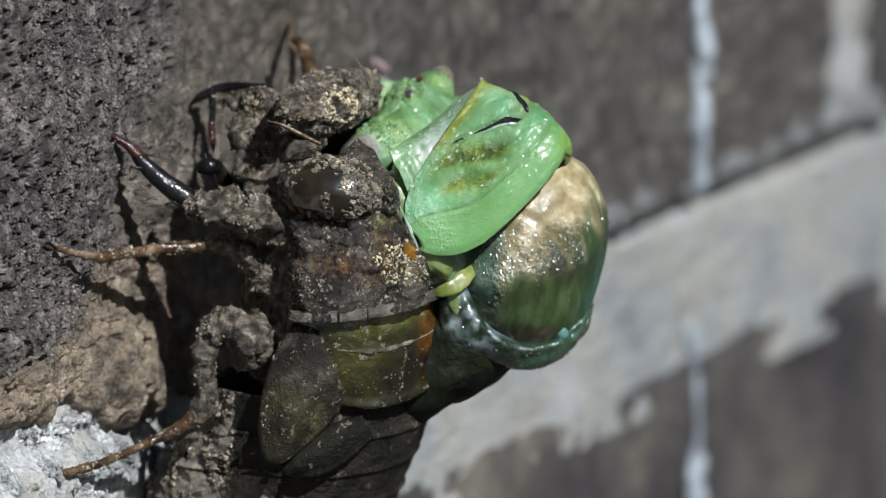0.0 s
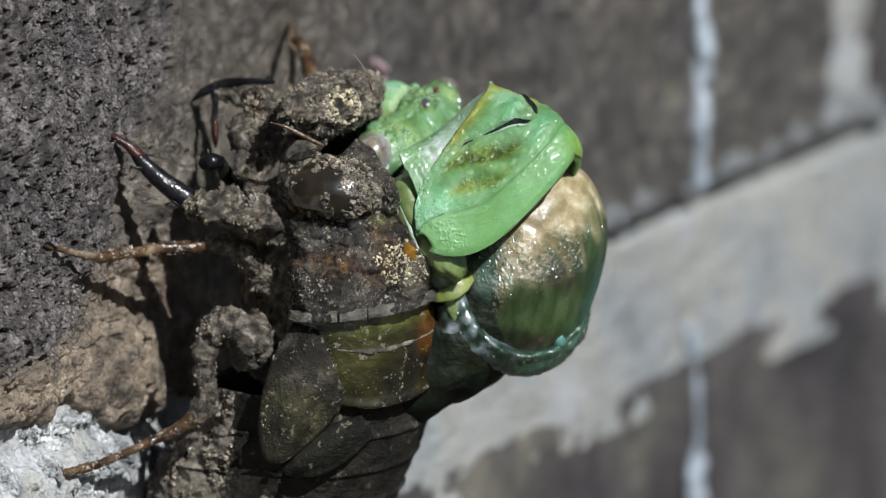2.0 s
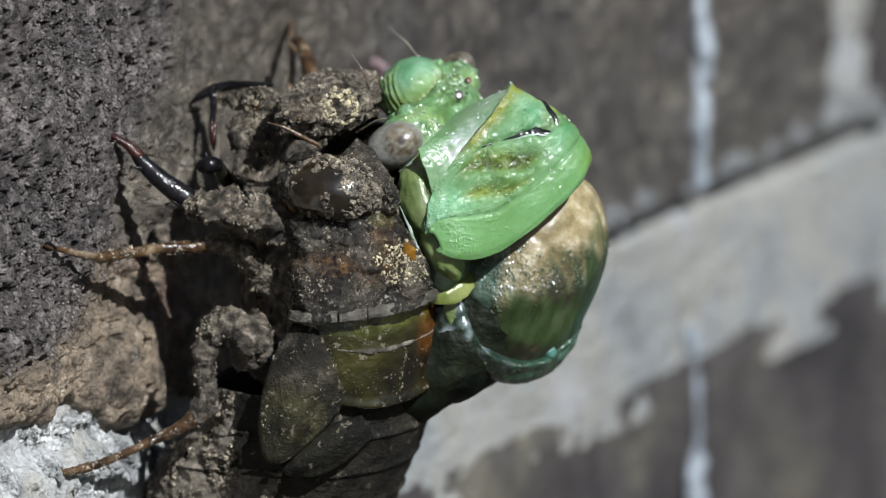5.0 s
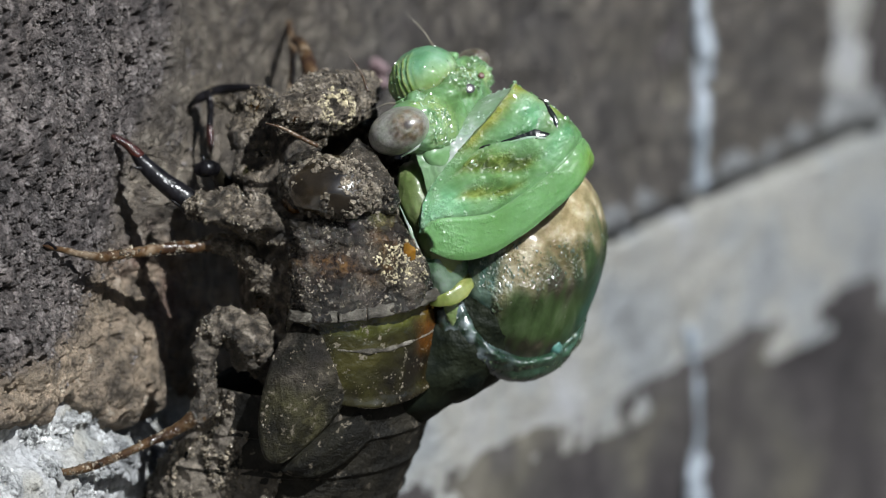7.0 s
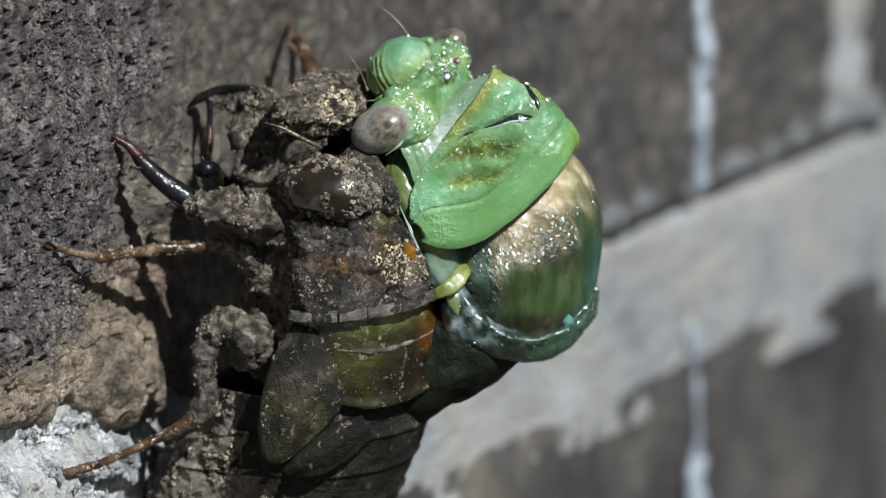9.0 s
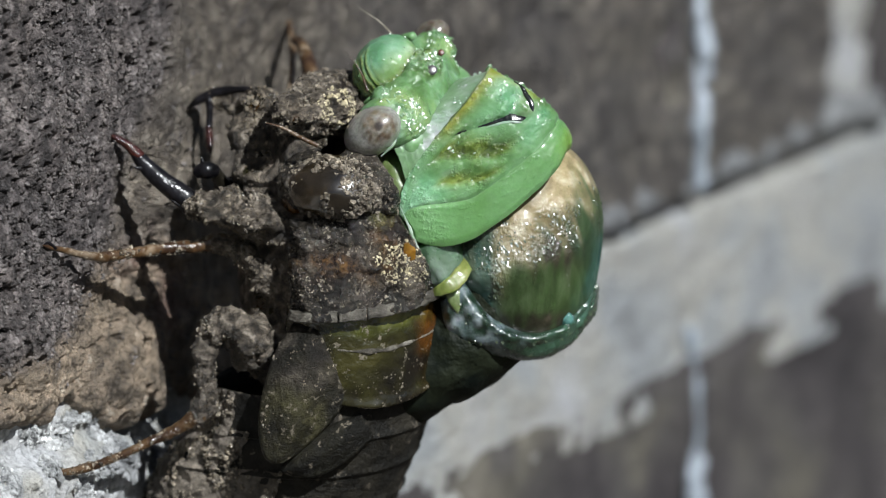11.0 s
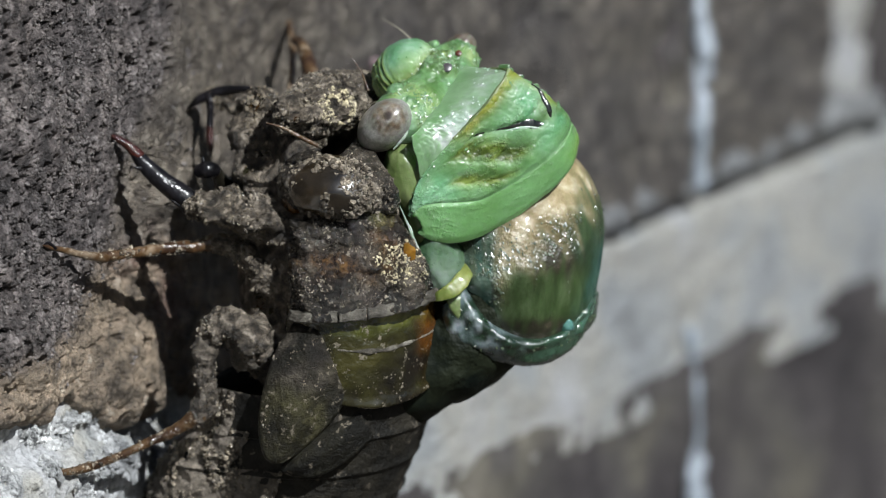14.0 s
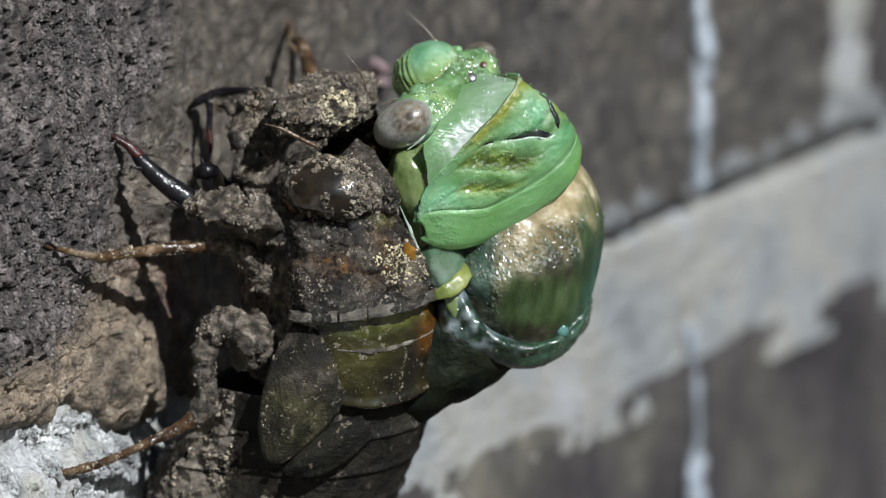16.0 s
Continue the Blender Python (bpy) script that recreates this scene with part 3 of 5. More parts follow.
# smears of mortar along the brick's lower edge, and white runs of lime down the faces
wall_part("mortar_smear", tube([(58, -1.4, -12.0, 0.6), (64, -0.9, -11.6, 1.0), (72, -0.9, -11.4, 0.8), (80, -0.7, -11.0, 1.2), (88, -0.9, -11.2, 0.8), (96, -0.8, -10.9, 1.1), (104, -0.9, -11.2, 0.9),
                                (112, -0.9, -10.5, 1.3), (118, -1.2, -10.4, 1.6), (126, -1.2, -11.5, 1.1)], 16, 10, rough=1.0, rs=0.35, flat=0.7), SMEAR, "grey smear of mortar along the brick's lower edge")
wall_part("lime_run", tube([(91.0, -0.1, 60, 0.79), (91.2, 0.0, 40, 0.86), (90.8, 0.1, 12, 0.94), (91.0, 0.0, 3, 0.86), (91.3, 0.2, -2, 1.08), (91.0, 0.0, -4.4, 0.72),
                            (91.3, 0.2, -6.0, 1.08), (91.2, 0.0, -11.0, 0.94)], rough=0.5, rs=0.5, flat=0.6), LIME)
wall_part("lime_run", tube([(90.3, -0.6, -21.2, 0.65), (90.6, -0.2, -22.6, 1.01), (90.8, 0.1, -27, 0.65), (90.9, 0.1, -29.6, 0.79), (90.6, 0.1, -33, 1.08),
                            (90.6, 0.1, -44, 0.86), (90.8, 0.0, -70, 0.79)], rough=0.5, rs=0.5, flat=0.6), LIME)
wall_part("lime_run", tube([(86.0, -0.2, 0.4, 1.6), (85.6, 0.0, -2.2, 2.0), (85.2, -0.2, -4.6, 1.3)], rough=0.7, rs=0.5, flat=0.3), BRICK_FAR)
wall_part("pink_crust", tube([(39.6, 0.2, 4.7, 0.9), (39.9, 0.2, 4.0, 0.9)], rough=0.5, flat=0.5), PINK)
crumb = ([(a, b, c) for a, b, c in joined(
    grid(lambda s, z: (s, crust(s, z) + 0.02, z), lin(-12, 22, 120), lin(-11, 18, 100)))[0]],
    grid(lambda s, z: (s, 0, z), lin(-12, 22, 120), lin(-11, 18, 100))[1])
wall_part("grit", grains(crumb, 12000, 0.035, 0.15, 0.25, -0.15, keep=lambda p: bare_brick(p.x, p.z) < 0.5 or noise.noise(p * 0.9) > 0.42, seed=4), GRIT, kind="stuff", smooth=False)
flake = grid(lambda s, z: (s, bed(s, z) + 0.03, z), lin(-12, 13, 80), lin(-15, -9.8, 30))
wall_part("mortar_crumbs", grains(flake, 3600, 0.06, 0.42, 0.35, 0.02, seed=5), LOOSE_LIME, kind="stuff", smooth=False)

lime = grid(lambda s, z: (s, bed(s, z) + 0.06 * (noise.noise(Vector((s * 0.5, z * 0.5, 3))) + 0.35), z), lin(-1, 16, 90), lin(-19, -13.2, 40))
wall_part("lime_smear", lime, LOOSE_LIME, "white smear of lime on the joint")

# out of view; added so that light bounces up from below
ground = new("ground", bpy.data.meshes.new("ground"))
ground.data.from_pydata([(-400, -400, 0), (400, -400, 0), (400, 400, 0), (-400, 400, 0)], [], [(0, 1, 2, 3)])
ground.data.materials.append(EARTH)
tagged(ground, "unseen brown earth sheet added to bounce light", "ground", kind="structure")

# ---- the empty nymph skin ----
SHELL_O = Vector((-4.8, -1.3, -1.0))
LS, AS = Vector((0.402, 0.200, -0.893)), Vector((0.0, 0.976, 0.219))
DS = LS.cross(AS)
skin = thing("nymph_skin", "muddy brown split cicada nymph skin clinging to the wall", "insect skin")


def sh(l, a, d):
    return SHELL_O + LS * l + AS * a + DS * d


def half_ring(side, a, phi, wide, high, low, mid=0.0, box=1.0):
    p = radians(phi)
    s, k = math.sin(p), math.cos(p)
    if phi > 90:
        s, k = abs(s) ** box, -abs(k) ** box
    return sh(-side * wide * s, a, mid + (high if phi < 90 else low) * k)


def plate(side, a0, a1, phi0, phi1, wide, high, low, mid=0.0, lump=0.0, ls=0.8, na=46, nf=44, lip=0.0, box=1.0):
    """A piece of the skin from the split (phi0) to the belly side (phi1); the measures may follow a."""
    def get(x, a):
        return x(a) if callable(x) else x

    def f(t, k):
        e0, e1 = get(a0, k), get(a1, k)
        a = e0 + (e1 - e0) * t
        phi = get(phi0, a) + (get(phi1, a) - get(phi0, a)) * k
        w, h = get(wide, a), get(high, a)
        if lip:
            s = lip * ramp01(t, 0.12, 0.0)
            w, h = w + s, h + s
        p = half_ring(side, a, phi, w, h, get(low, a), get(mid, a), box)
        if lump:
            c = (p - sh(0, a, 0)).normalized()
            p += c * (lump * fbm(p, ls, 4))
        return p
    return grid(f, lin(0, 1, na), lin(0, 1, nf))


head_rows = ((0, 0.15, 0.12), (1, 0.22, 0.08), (2, 0.32, 0.02), (3, 0.38, 0.02), (4, 0.30, 0.02), (6.5, 0.03, 0.0), (9, 0.0, 0.0),
             (11.5, 0.0, 0.02), (13, 0.05, 0.02), (16, 0.0, -0.06))

EYE_SHELL = mat("glossy_brown_eye_cover", [(0.3, (0.010, 0.0075, 0.005)), (0.5, (0.022, 0.016, 0.009)), (0.72, (0.055, 0.035, 0.013))], 300, rough=0.2, bump=0.35, bscale=1500,
                depth=0.00008, coat=1.0, wet=True, detail=5, gloss=0.24, grad=((-1, -0.35, 0), 0.0078, 0.0098, [(0.2, (0.16, 0.085, 0.015, 0)), (0.9, (0.26, 0.15, 0.03, 0.8))]))

# head of the skin
cap = blob(sh(0, 9.9, -2.3), (LS, AS, DS), (5.6, 1.75, 2.3), lambda x, y, z: 0.16 * fbm((x, y, z), 2.2, 4) + 0.05 * fbm((x, y, z), 7, 3), 110, 60)
skin_head = part("head", cap, MUD, skin, "mud-caked head of the skin", at=sh(0, 9.9, -2.3))
part("mud_crust", grains(cap, 4500, 0.04, 0.17, 0.7, -0.2, seed=11), MUD_GRAIN, skin_head, kind="stuff", smooth=False, at=sh(0, 9.9, -2.3))
part("clay_patch", grains(cap, 520, 0.05, 0.18, 0.7, -0.4, keep=lambda p: (p - Vector(spot(595, 190, p.z))).length < 1.1, seed=12), PALE_GRAIN,
     skin_head, kind="stuff", smooth=False, at=sh(0, 9.9, -2.3))
part("bristle", tube([(*spot(650, 160, 3), 0.10), (*spot(640, 132, 3), 0.055), (*spot(628, 112, 3), 0.035), (*spot(612, 92, 3), 0.012)], 6), LEG, skin_head)
part("antenna", tube([(*spot(560, 258, 6), 0.13), (*spot(530, 243, 6.3), 0.14), (*spot(497, 226, 6.5), 0.09), (*spot(470, 218, 6.5), 0.04)], 8, rough=0.1),
     LEG, skin_head)

# fore thorax
for side in (1, -1):
    fore = plate(side, 4.3, lambda k: 8.0 + 0.35 * math.sin(9 * k), lambda a: 33 + 3 * (a - 4.5), 122,
                 lambda a: 6.9 * math.sqrt(max(0.1, 1 - 0.75 * ((a - 6.0) / 2.2) ** 2)), lambda a: 5.4 * math.sqrt(max(0.1, 1 - 0.75 * ((a - 6.0) / 2.2) ** 2)),
                 lambda a: 4.8 * math.sqrt(max(0.1, 1 - 0.75 * ((a - 6.0) / 2.2) ** 2)), lambda a: -0.1 * (a - 4.5), 0.5, 0.9, 60, 60)
    fp = part("fore_plate", fore, DIRTY_SHELL, skin, "mud-caked fore plate of the skin", thick=0.22)
    part("mud_crust", grains(fore, 4800, 0.04, 0.16, 0.6, -0.2, seed=13 + side), MUD_GRAIN, fp, kind="stuff", smooth=False)
    c = half_ring(side, 6.05, 84, 5.1, 4.6, 4.4)
    dome = blob(c, (LS, AS, DS), (2.38, 1.88, 2.9), lambda x, y, z: 0.05 * fbm((x, y, z), 1.6, 3), 70, 46)
    cap_eye = part("eye_cover", dome, EYE_SHELL, fp, "glossy dark empty eye cover")
    part("mud_crust", grains(dome, 2200, 0.05, 0.22, 0.55, -0.2, keep=lambda p: p.y > 4.5 + 0.6 * noise.noise(p * 1.3) or p.x > -5.9 + 0.7 * noise.noise(p) or noise.noise(p * 1.1) > 0.32, seed=17 + side), MUD_GRAIN, fp, kind="stuff", smooth=False)
    c2 = half_ring(side, 5.2, 112, 5.7, 5.0, 4.6)
    part("cheek", blob(c2, (LS, AS, DS), (0.8, 0.9, 1.0), lambda x, y, z: 0.06 * fbm((x, y, z), 3, 3)), AMBER, fp)

# mid thorax: the large muddy plates either side of the split
for side in (1, -1):
    mid = plate(side, lambda k: -0.75 - 0.95 * k ** 0.7, lambda k: 5.6 - 1.5 * k + 0.15 * math.sin(14 * k), lambda a: 9 + (a + 1) * 4.6, 112,
                lambda a: 6.9 - 0.03 * (a - 1) ** 2 - 1.6 * ramp01(a, 4.0, 5.6), lambda a: 5.35 - 0.03 * (a - 0.5) ** 2 - 1.2 * ramp01(a, 4.0, 5.6), 4.8, 0.0, 0.6, 0.7, 130, 130, 0.12)
    def olive_zone(p):
        p = Vector(p)
        return ramp01(((p.x + 3.6) / 1.0) ** 2 + ((p.y - 2.3) / 1.3) ** 2 + 0.5 * noise.noise(p), 1.2, 0.6)

    def brown_zone(p):
        p = Vector(p)
        low = near(p.y + 0.12 * p.x, -1.7, 0.75) * ramp01(p.x, -2.6, -3.6)
        return min(1.0, (low + near((Vector((p.x, p.y, 0)) - Vector((-3.2, 0.6, 0))).length, 0, 1.1)) * (0.8 + 0.8 * noise.noise(p * 0.8)))
    mp = part("back_plate", mid, DIRTY_SHELL, skin, "mud-caked half of the split back plate", thick=0.2,
              marks={"tint": [olive_zone(p) for p in mid[0]], "tint2": [max(0.0, brown_zone(p)) for p in mid[0]]})
    part("mud_crust", grains(mid, 14000, 0.022, 0.13, 0.5, -0.12, keep=lambda p: olive_zone(p) < 0.35 and brown_zone(p) < 0.3 + 0.5 * noise.noise(p * 3), seed=23 + side), MUD_GRAIN, mp, kind="stuff", smooth=False)
    part("mud_crust", grains(mid, 500, 0.025, 0.09, 0.5, -1, seed=25 + side), PALE_GRAIN, mp, kind="stuff", smooth=False)
    cracks = (0.01, 0.24, 0.3, 0.47, 0.63, 0.98)
    for i, (k0, k1) in enumerate(zip(cracks, cracks[1:])):
        def strip(h, k, i=i):
            k = k + 0.006 * noise.noise(Vector((h * 3, k * 9, i)))
            a = -0.75 - 0.95 * k ** 0.7 - 0.06 + 0.62 * h + 0.12 * noise.noise(Vector((k * 22, i + 3 * h, 2)))
            lift = 0.17 + 0.12 * noise.noise(Vector((k * 17, h * 4, i))) - 0.2 * h * h
            return half_ring(side, a, 8 + 104 * k, 7.0 + lift, 5.4 + lift, 4.85 + lift)
        part("hem_flake", grid(strip, lin(0, 1, 8), lin(k0 + 0.005, k1 - 0.005, 16)), HEM, mp, "pale cracked hem of the back plate", thick=0.12)
    part("clay_patch", grains(mid, 3200, 0.03, 0.15, 0.9, -0.35, keep=lambda p: ((p.x + 2.4) / 1.5) ** 2 + ((p.y + 1.0) / 1.4) ** 2 < 1 + 0.9 * noise.noise(p * 1.2), seed=29 + side),
         PALE_GRAIN, mp, kind="stuff", smooth=False)
    e0 = [half_ring(side, a, 9 + (a + 1) * 4.6 - 1, 6.9, 5.3, 4.8) for a in (5.1, 4.0, 3.0, 2.0)]
    part("split_edge", tube([(*p, r) for p, r in zip(e0, (0.03, 0.08, 0.09, 0.05))], 12, rough=0.8, rs=3.0, flat=0.4), WHITE_WET, mp, "pale torn lining of the split")
    e1 = [half_ring(side, a, 9 + (a + 1) * 4.6 + 6, 6.9, 5.35, 4.8) for a in (2.75, 2.3, 1.9)]
    part("amber_patch", tube([(*p, r) for p, r in zip(e1, (0.2, 0.38, 0.24))], 12, rough=0.2, flat=0.3), HONEY, mp, "clear amber patch")

# hind thorax and wing pads: each row of a pad gives its fore edge, the height of its middle and its hind edge
FORE_PAD = (((520, 572, 3.2), 4.3, (612, 600, 3.5)), ((486, 630, 3.8), 4.9, (616, 662, 3.5)), ((465, 700, 4.1), 5.2, (602, 722, 3.6)), ((459, 765, 4.2), 5.2, (562, 768, 4.0)),
            ((469, 806, 4.2), 4.9, (522, 804, 4.2)), ((484, 820, 4.3), 4.5, (497, 819, 4.3)))
HIND_PAD = (((640, 735, 2.6), 3.2, (660, 772, 2.4)), ((590, 752, 3.3), 4.0, (612, 815, 2.8)), ((545, 782, 3.5), 4.1, (562, 842, 2.9)), ((512, 815, 3.4), 3.8, (525, 842, 3.0)), ((500, 832, 3.2), 3.3, (505, 838, 3.1)))
for side in (1, -1):
    hind = plate(side, lambda k: -6.1 - 0.8 * math.sin(math.pi * min(1, k * 1.3)), -0.9, 4, 118, lambda a: 6.5 - 0.02 * (a + 4) ** 2,
                 lambda a: 4.95 - 0.02 * (a + 4) ** 2, 4.8, 0.0, 0.12, 0.5, 60, 60, 0.15)
    def shelf_band(p):
        a = (Vector(p) - SHELL_O).dot(AS) + 0.4 * noise.noise(Vector(p) * 0.7)
        return ramp01(a, -2.8, -1.7) * (0.6 + 0.9 * noise.noise(Vector(p) * 0.9)) * ramp01(p[0], -8.0, -5.6)

    def orange_side(p):
        n = noise.noise(Vector(p) * 0.8)
        return ramp01(p[0] + 0.8 * n, -2.2, -0.5) * (0.06 + 0.7 * ramp01(p[1] + 0.5 * n, -6.5, -5.5)) * (0.8 + 0.6 * noise.noise(Vector(p) * 2.2))
    hp = part("hind_plate", hind, SHELL, skin, "glossy olive-brown hind plate of the skin, amber at its side", thick=0.18,
              marks={"tint": [min(1.0, max(0.0, shelf_band(p))) for p in hind[0]], "tint2": [orange_side(p) for p in hind[0]]})
    rim = [half_ring(side, -2.9 - 0.5 * math.sin(math.pi * min(1, k * 1.1)), 6 + 100 * k, 6.55, 5.0, 4.85) for k in lin(0, 1, 9)]
    part("fold", tube([(*p, 0.13 * (1 + 0.4 * math.sin(5 * i))) for i, p in enumerate(rim)], 10, rough=0.5, rs=1.2, flat=0.5), HEM, hp, "dusty cross fold")
    hem = [half_ring(side, -6.1 - 0.8 * math.sin(math.pi * min(1, k * 1.3)), 4 + 114 * k, 6.5, 4.8, 4.8) for k in lin(0.02, 0.5, 8)]
    # thin pale tube in place of the bright highlight along this edge
    part("rim", tube([(*p, r) for p, r in zip(hem, (0.03, 0.05, 0.06, 0.06, 0.05, 0.05, 0.04, 0.03))], 8), HAIR, hp, "pale line drawn for the highlight on the hind rim")
    part("mud_crust", grains(hind, 3400, 0.025, 0.12, 0.6, -0.05, seed=33 + side,
                             keep=lambda p: p.x < -6.4 + 1.0 * noise.noise(p * 0.9) or abs(p.y + 8.7 + 0.12 * p.x + 0.4 * noise.noise(p)) < 0.4 or noise.noise(p * 0.7 + Vector((4, 0, 0))) > 0.3), MUD_GRAIN, hp, kind="stuff", smooth=False)
    for name_of, rows, khaki, count, seed in (("broad dark olive wing pad with a khaki lower half", FORE_PAD, 1.0, 4200, 43), ("small dark hind wing pad", HIND_PAD, 0.0, 500, 47)):
        cols = []
        for (x0, y0, w0), wm, (x1, y1, w1) in rows:
            line = [spot(x0 * 0.85 + x1 * 0.15, y0 * 0.85 + y1 * 0.15, w0 - 1.6), spot(x0, y0, w0), spot(x0 * 0.8 + x1 * 0.2, y0 * 0.8 + y1 * 0.2, w0 * 0.3 + wm * 0.7),
                    spot((x0 + x1) / 2, (y0 + y1) / 2, wm), spot(x0 * 0.15 + x1 * 0.85, y0 * 0.15 + y1 * 0.85, w1 * 0.6 + wm * 0.4), spot(x1, y1, w1), spot(x1 * 0.9 + x0 * 0.1, y1 * 0.9 + y0 * 0.1, w1 - 1.4)]
            cols.append([c for row in spline(line, 6) for c in row])
        pts, n = [], 0
        for row in spline(cols, 9):
            n = len(row) // 3
            pts += [Vector(row[i:i + 3]) for i in range(0, len(row), 3)]
        pts = [p + Vector((0, 0, 1)) * (0.22 * fbm(p, 0.5, 4)) for p in pts]
        if side < 0:
            pts = [p - LS * (2 * (p - SHELL_O).dot(LS)) for p in pts]
        quads = [(i * n + j, (i + 1) * n + j, (i + 1) * n + j + 1, i * n + j + 1) for i in range(len(pts) // n - 1) for j in range(n - 1)]
        pad = ([tuple(p) for p in pts], quads)
        wp = part("wing_pad", pad, PAD, skin, name_of, thick=0.15,
                  marks={"tint": [khaki * ramp01(p.y + 0.9 * noise.noise(p * 0.7) + 0.35 * (p.x + 9.5), -6.5, -9.5) * ramp01(p.x, -6.4, -7.6) for p in pts],
                         "tint2": [max(0.0, min(1.0, (0.55 + 1.3 * noise.noise(p * 0.9)) * ramp01(p.y + 1.5 * noise.noise(p * 0.5), -9.5, -7.0))) for p in pts]})
        part("mud_crust", grains(pad, count, 0.025, 0.11, 0.6, 0.06, keep=lambda p: p.y > -7.6 + 2.2 * noise.noise(p * 0.8) - 0.3 * (p.x + 9) or noise.noise(p * 0.9) > 0.34, seed=seed + side), MUD_GRAIN, wp, kind="stuff", smooth=False)

# underside and belly
def low_side(side):
    return plate(side, -8.0, 8.6, 100, 180, lambda a: 6.0 - 0.02 * a * a, 4.5, lambda a: 7.6 - 0.035 * (a - 0.5) ** 2, 0.0, 0.6, 0.5, 50, 30)


part("underside", joined(low_side(1), low_side(-1)), MUD, skin, "mud-caked underside of the skin")
for i in range(8):
    a0, a1 = -6.4 - 2.25 * i, -9.0 - 2.25 * i
    k = i / 7

    def belly(side, a0=a0, a1=a1, k=k, i=i):
        return plate(side, a1, a0, 0, 180, lambda a: 6.9 * (1 - 0.55 * ramp01(a, -12, -26)), lambda a: 5.3 * (1 - 0.5 * ramp01(a, -14, -26)),
                     lambda a: (6.4 + 2.4 * ramp01(a, -7.5, -12.5)) * (1 - 0.45 * ramp01(a, -15, -26)), lambda a: -1.7 - 0.42 * min(0, a + 9) * -1, 0.14, 0.9, 14, 60, 0.2, 0.62)
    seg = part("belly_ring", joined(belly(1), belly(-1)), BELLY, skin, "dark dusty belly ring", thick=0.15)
    low_half = plate(1, a1, a0, (112, 100, 84, 76)[min(i, 3)], 178, lambda a: 7.05 * (1 - 0.55 * ramp01(a, -12, -26)), lambda a: 5.4 * (1 - 0.5 * ramp01(a, -14, -26)),
                     lambda a: (6.6 + 2.4 * ramp01(a, -7.5, -12.5)) * (1 - 0.45 * ramp01(a, -15, -26)), lambda a: -1.7 - 0.42 * min(0, a + 9) * -1, 0.35, 0.9, 24, 60, 0.2, 0.62)
    part("dust", low_half, DUSTY, seg, "pale dusty flank")
    part("mud_crust", grains(low_half, 700, 0.05, 0.2, 0.7, -0.1, seed=53 + i), MUD_GRAIN, seg, kind="stuff", smooth=False)

# ---- the legs of the skin ----
def limb(name, rows, material, parent, label="", rough=0.2, rs=1.3, crumbs=0, sides=18, seed=3, at=(0, 0, 0), flat=1.0):
    t = tube([spot(*r) for r in rows], sides, 8, rough, rs, flat)
    ob = part(name, t, material, parent, label, at=at)
    if crumbs:
        part("mud_crust", grains(t, crumbs * 3, 0.03, 0.16, 0.7, -0.2, seed=seed), MUD_GRAIN, ob, kind="stuff", smooth=False, at=at)
    return ob


fore_leg = limb("fore_leg", [(545, 390, 3, 28), (490, 395, 3.5, 36), (440, 388, 3.2, 37), (385, 372, 2.6, 30), (340, 360, 2.0, 19)], MUD, skin,
                "mud-caked digging fore leg", 0.8, 0.9, 700, 24, 61)
limb("claw", [(352, 372, 1.8, 20), (320, 345, 1.6, 20), (285, 318, 1.6, 17), (255, 290, 1.6, 14), (238, 268, 1.7, 10)], CLAW, fore_leg, "black horny claw", 0.1)
limb("claw_tip", [(246, 276, 1.7, 11), (225, 257, 1.75, 8), (206, 245, 1.8, 6), (190, 238, 1.9, 2)], CLAW_RED, fore_leg, "red-brown claw tip", 0.05)
limb("spine", [(255, 296, 1.8, 6), (246, 298, 1.9, 4), (238, 296, 2.0, 1)], CLAW, fore_leg)
limb("spine", [(330, 372, 1.8, 8), (316, 362, 1.9, 5), (304, 355, 2.0, 1.5)], CLAW, fore_leg)
GRIP = spot(430, 200, -5)
grip_leg = limb("fore_leg", [(520, 250, -3, 22), (480, 195, -4, 24), (445, 178, -5, 24), (400, 172, -6, 18), (375, 166, -6, 14)], MUD, skin,
                "mud-caked far fore leg with hooked claw", 0.6, 0.9, 350, 20, 62, GRIP)
limb("claw", [(476, 157, -4.5, 4), (430, 156, -5, 6), (390, 160, -5.6, 9), (358, 172, -6, 9), (340, 184, -6.3, 5), (330, 193, -6.5, 1.5)], CLAW, grip_leg,
     "slate-black claw", 0.05, at=GRIP)
limb("hook", [(370, 168, -5.8, 9), (372, 195, -5.8, 6), (370, 225, -5.8, 6)], CLAW, grip_leg, "black hook", 0.05, at=GRIP)
limb("hook_tip", [(370, 222, -5.8, 6), (371, 245, -5.8, 7), (372, 260, -5.8, 6), (373, 274, -5.8, 1.5)], CLAW_RED, grip_leg, "glossy red-brown hook tip", 0.03, at=GRIP)
limb("joint", [(352, 302, 1.4, 12), (366, 299, 1.6, 16), (380, 300, 1.4, 12)], CLAW, grip_leg, "glossy black rounded joint", 0.05, at=GRIP)
limb("spine", [(360, 288, 1.6, 6), (358, 277, 1.6, 1.5)], CLAW, grip_leg, at=GRIP)
limb("joint", [(385, 302, 0.8, 9), (392, 322, 0, 14), (412, 334, -1, 16)], DARK_SHELL, grip_leg, "red-brown joint base", 0.3, at=GRIP)
limb("shank", [(400, 328, -1, 16), (440, 336, -1.5, 22), (480, 345, -2, 26)], MUD, grip_leg, "", 0.6, 0.9, 120, 16, 63, GRIP)

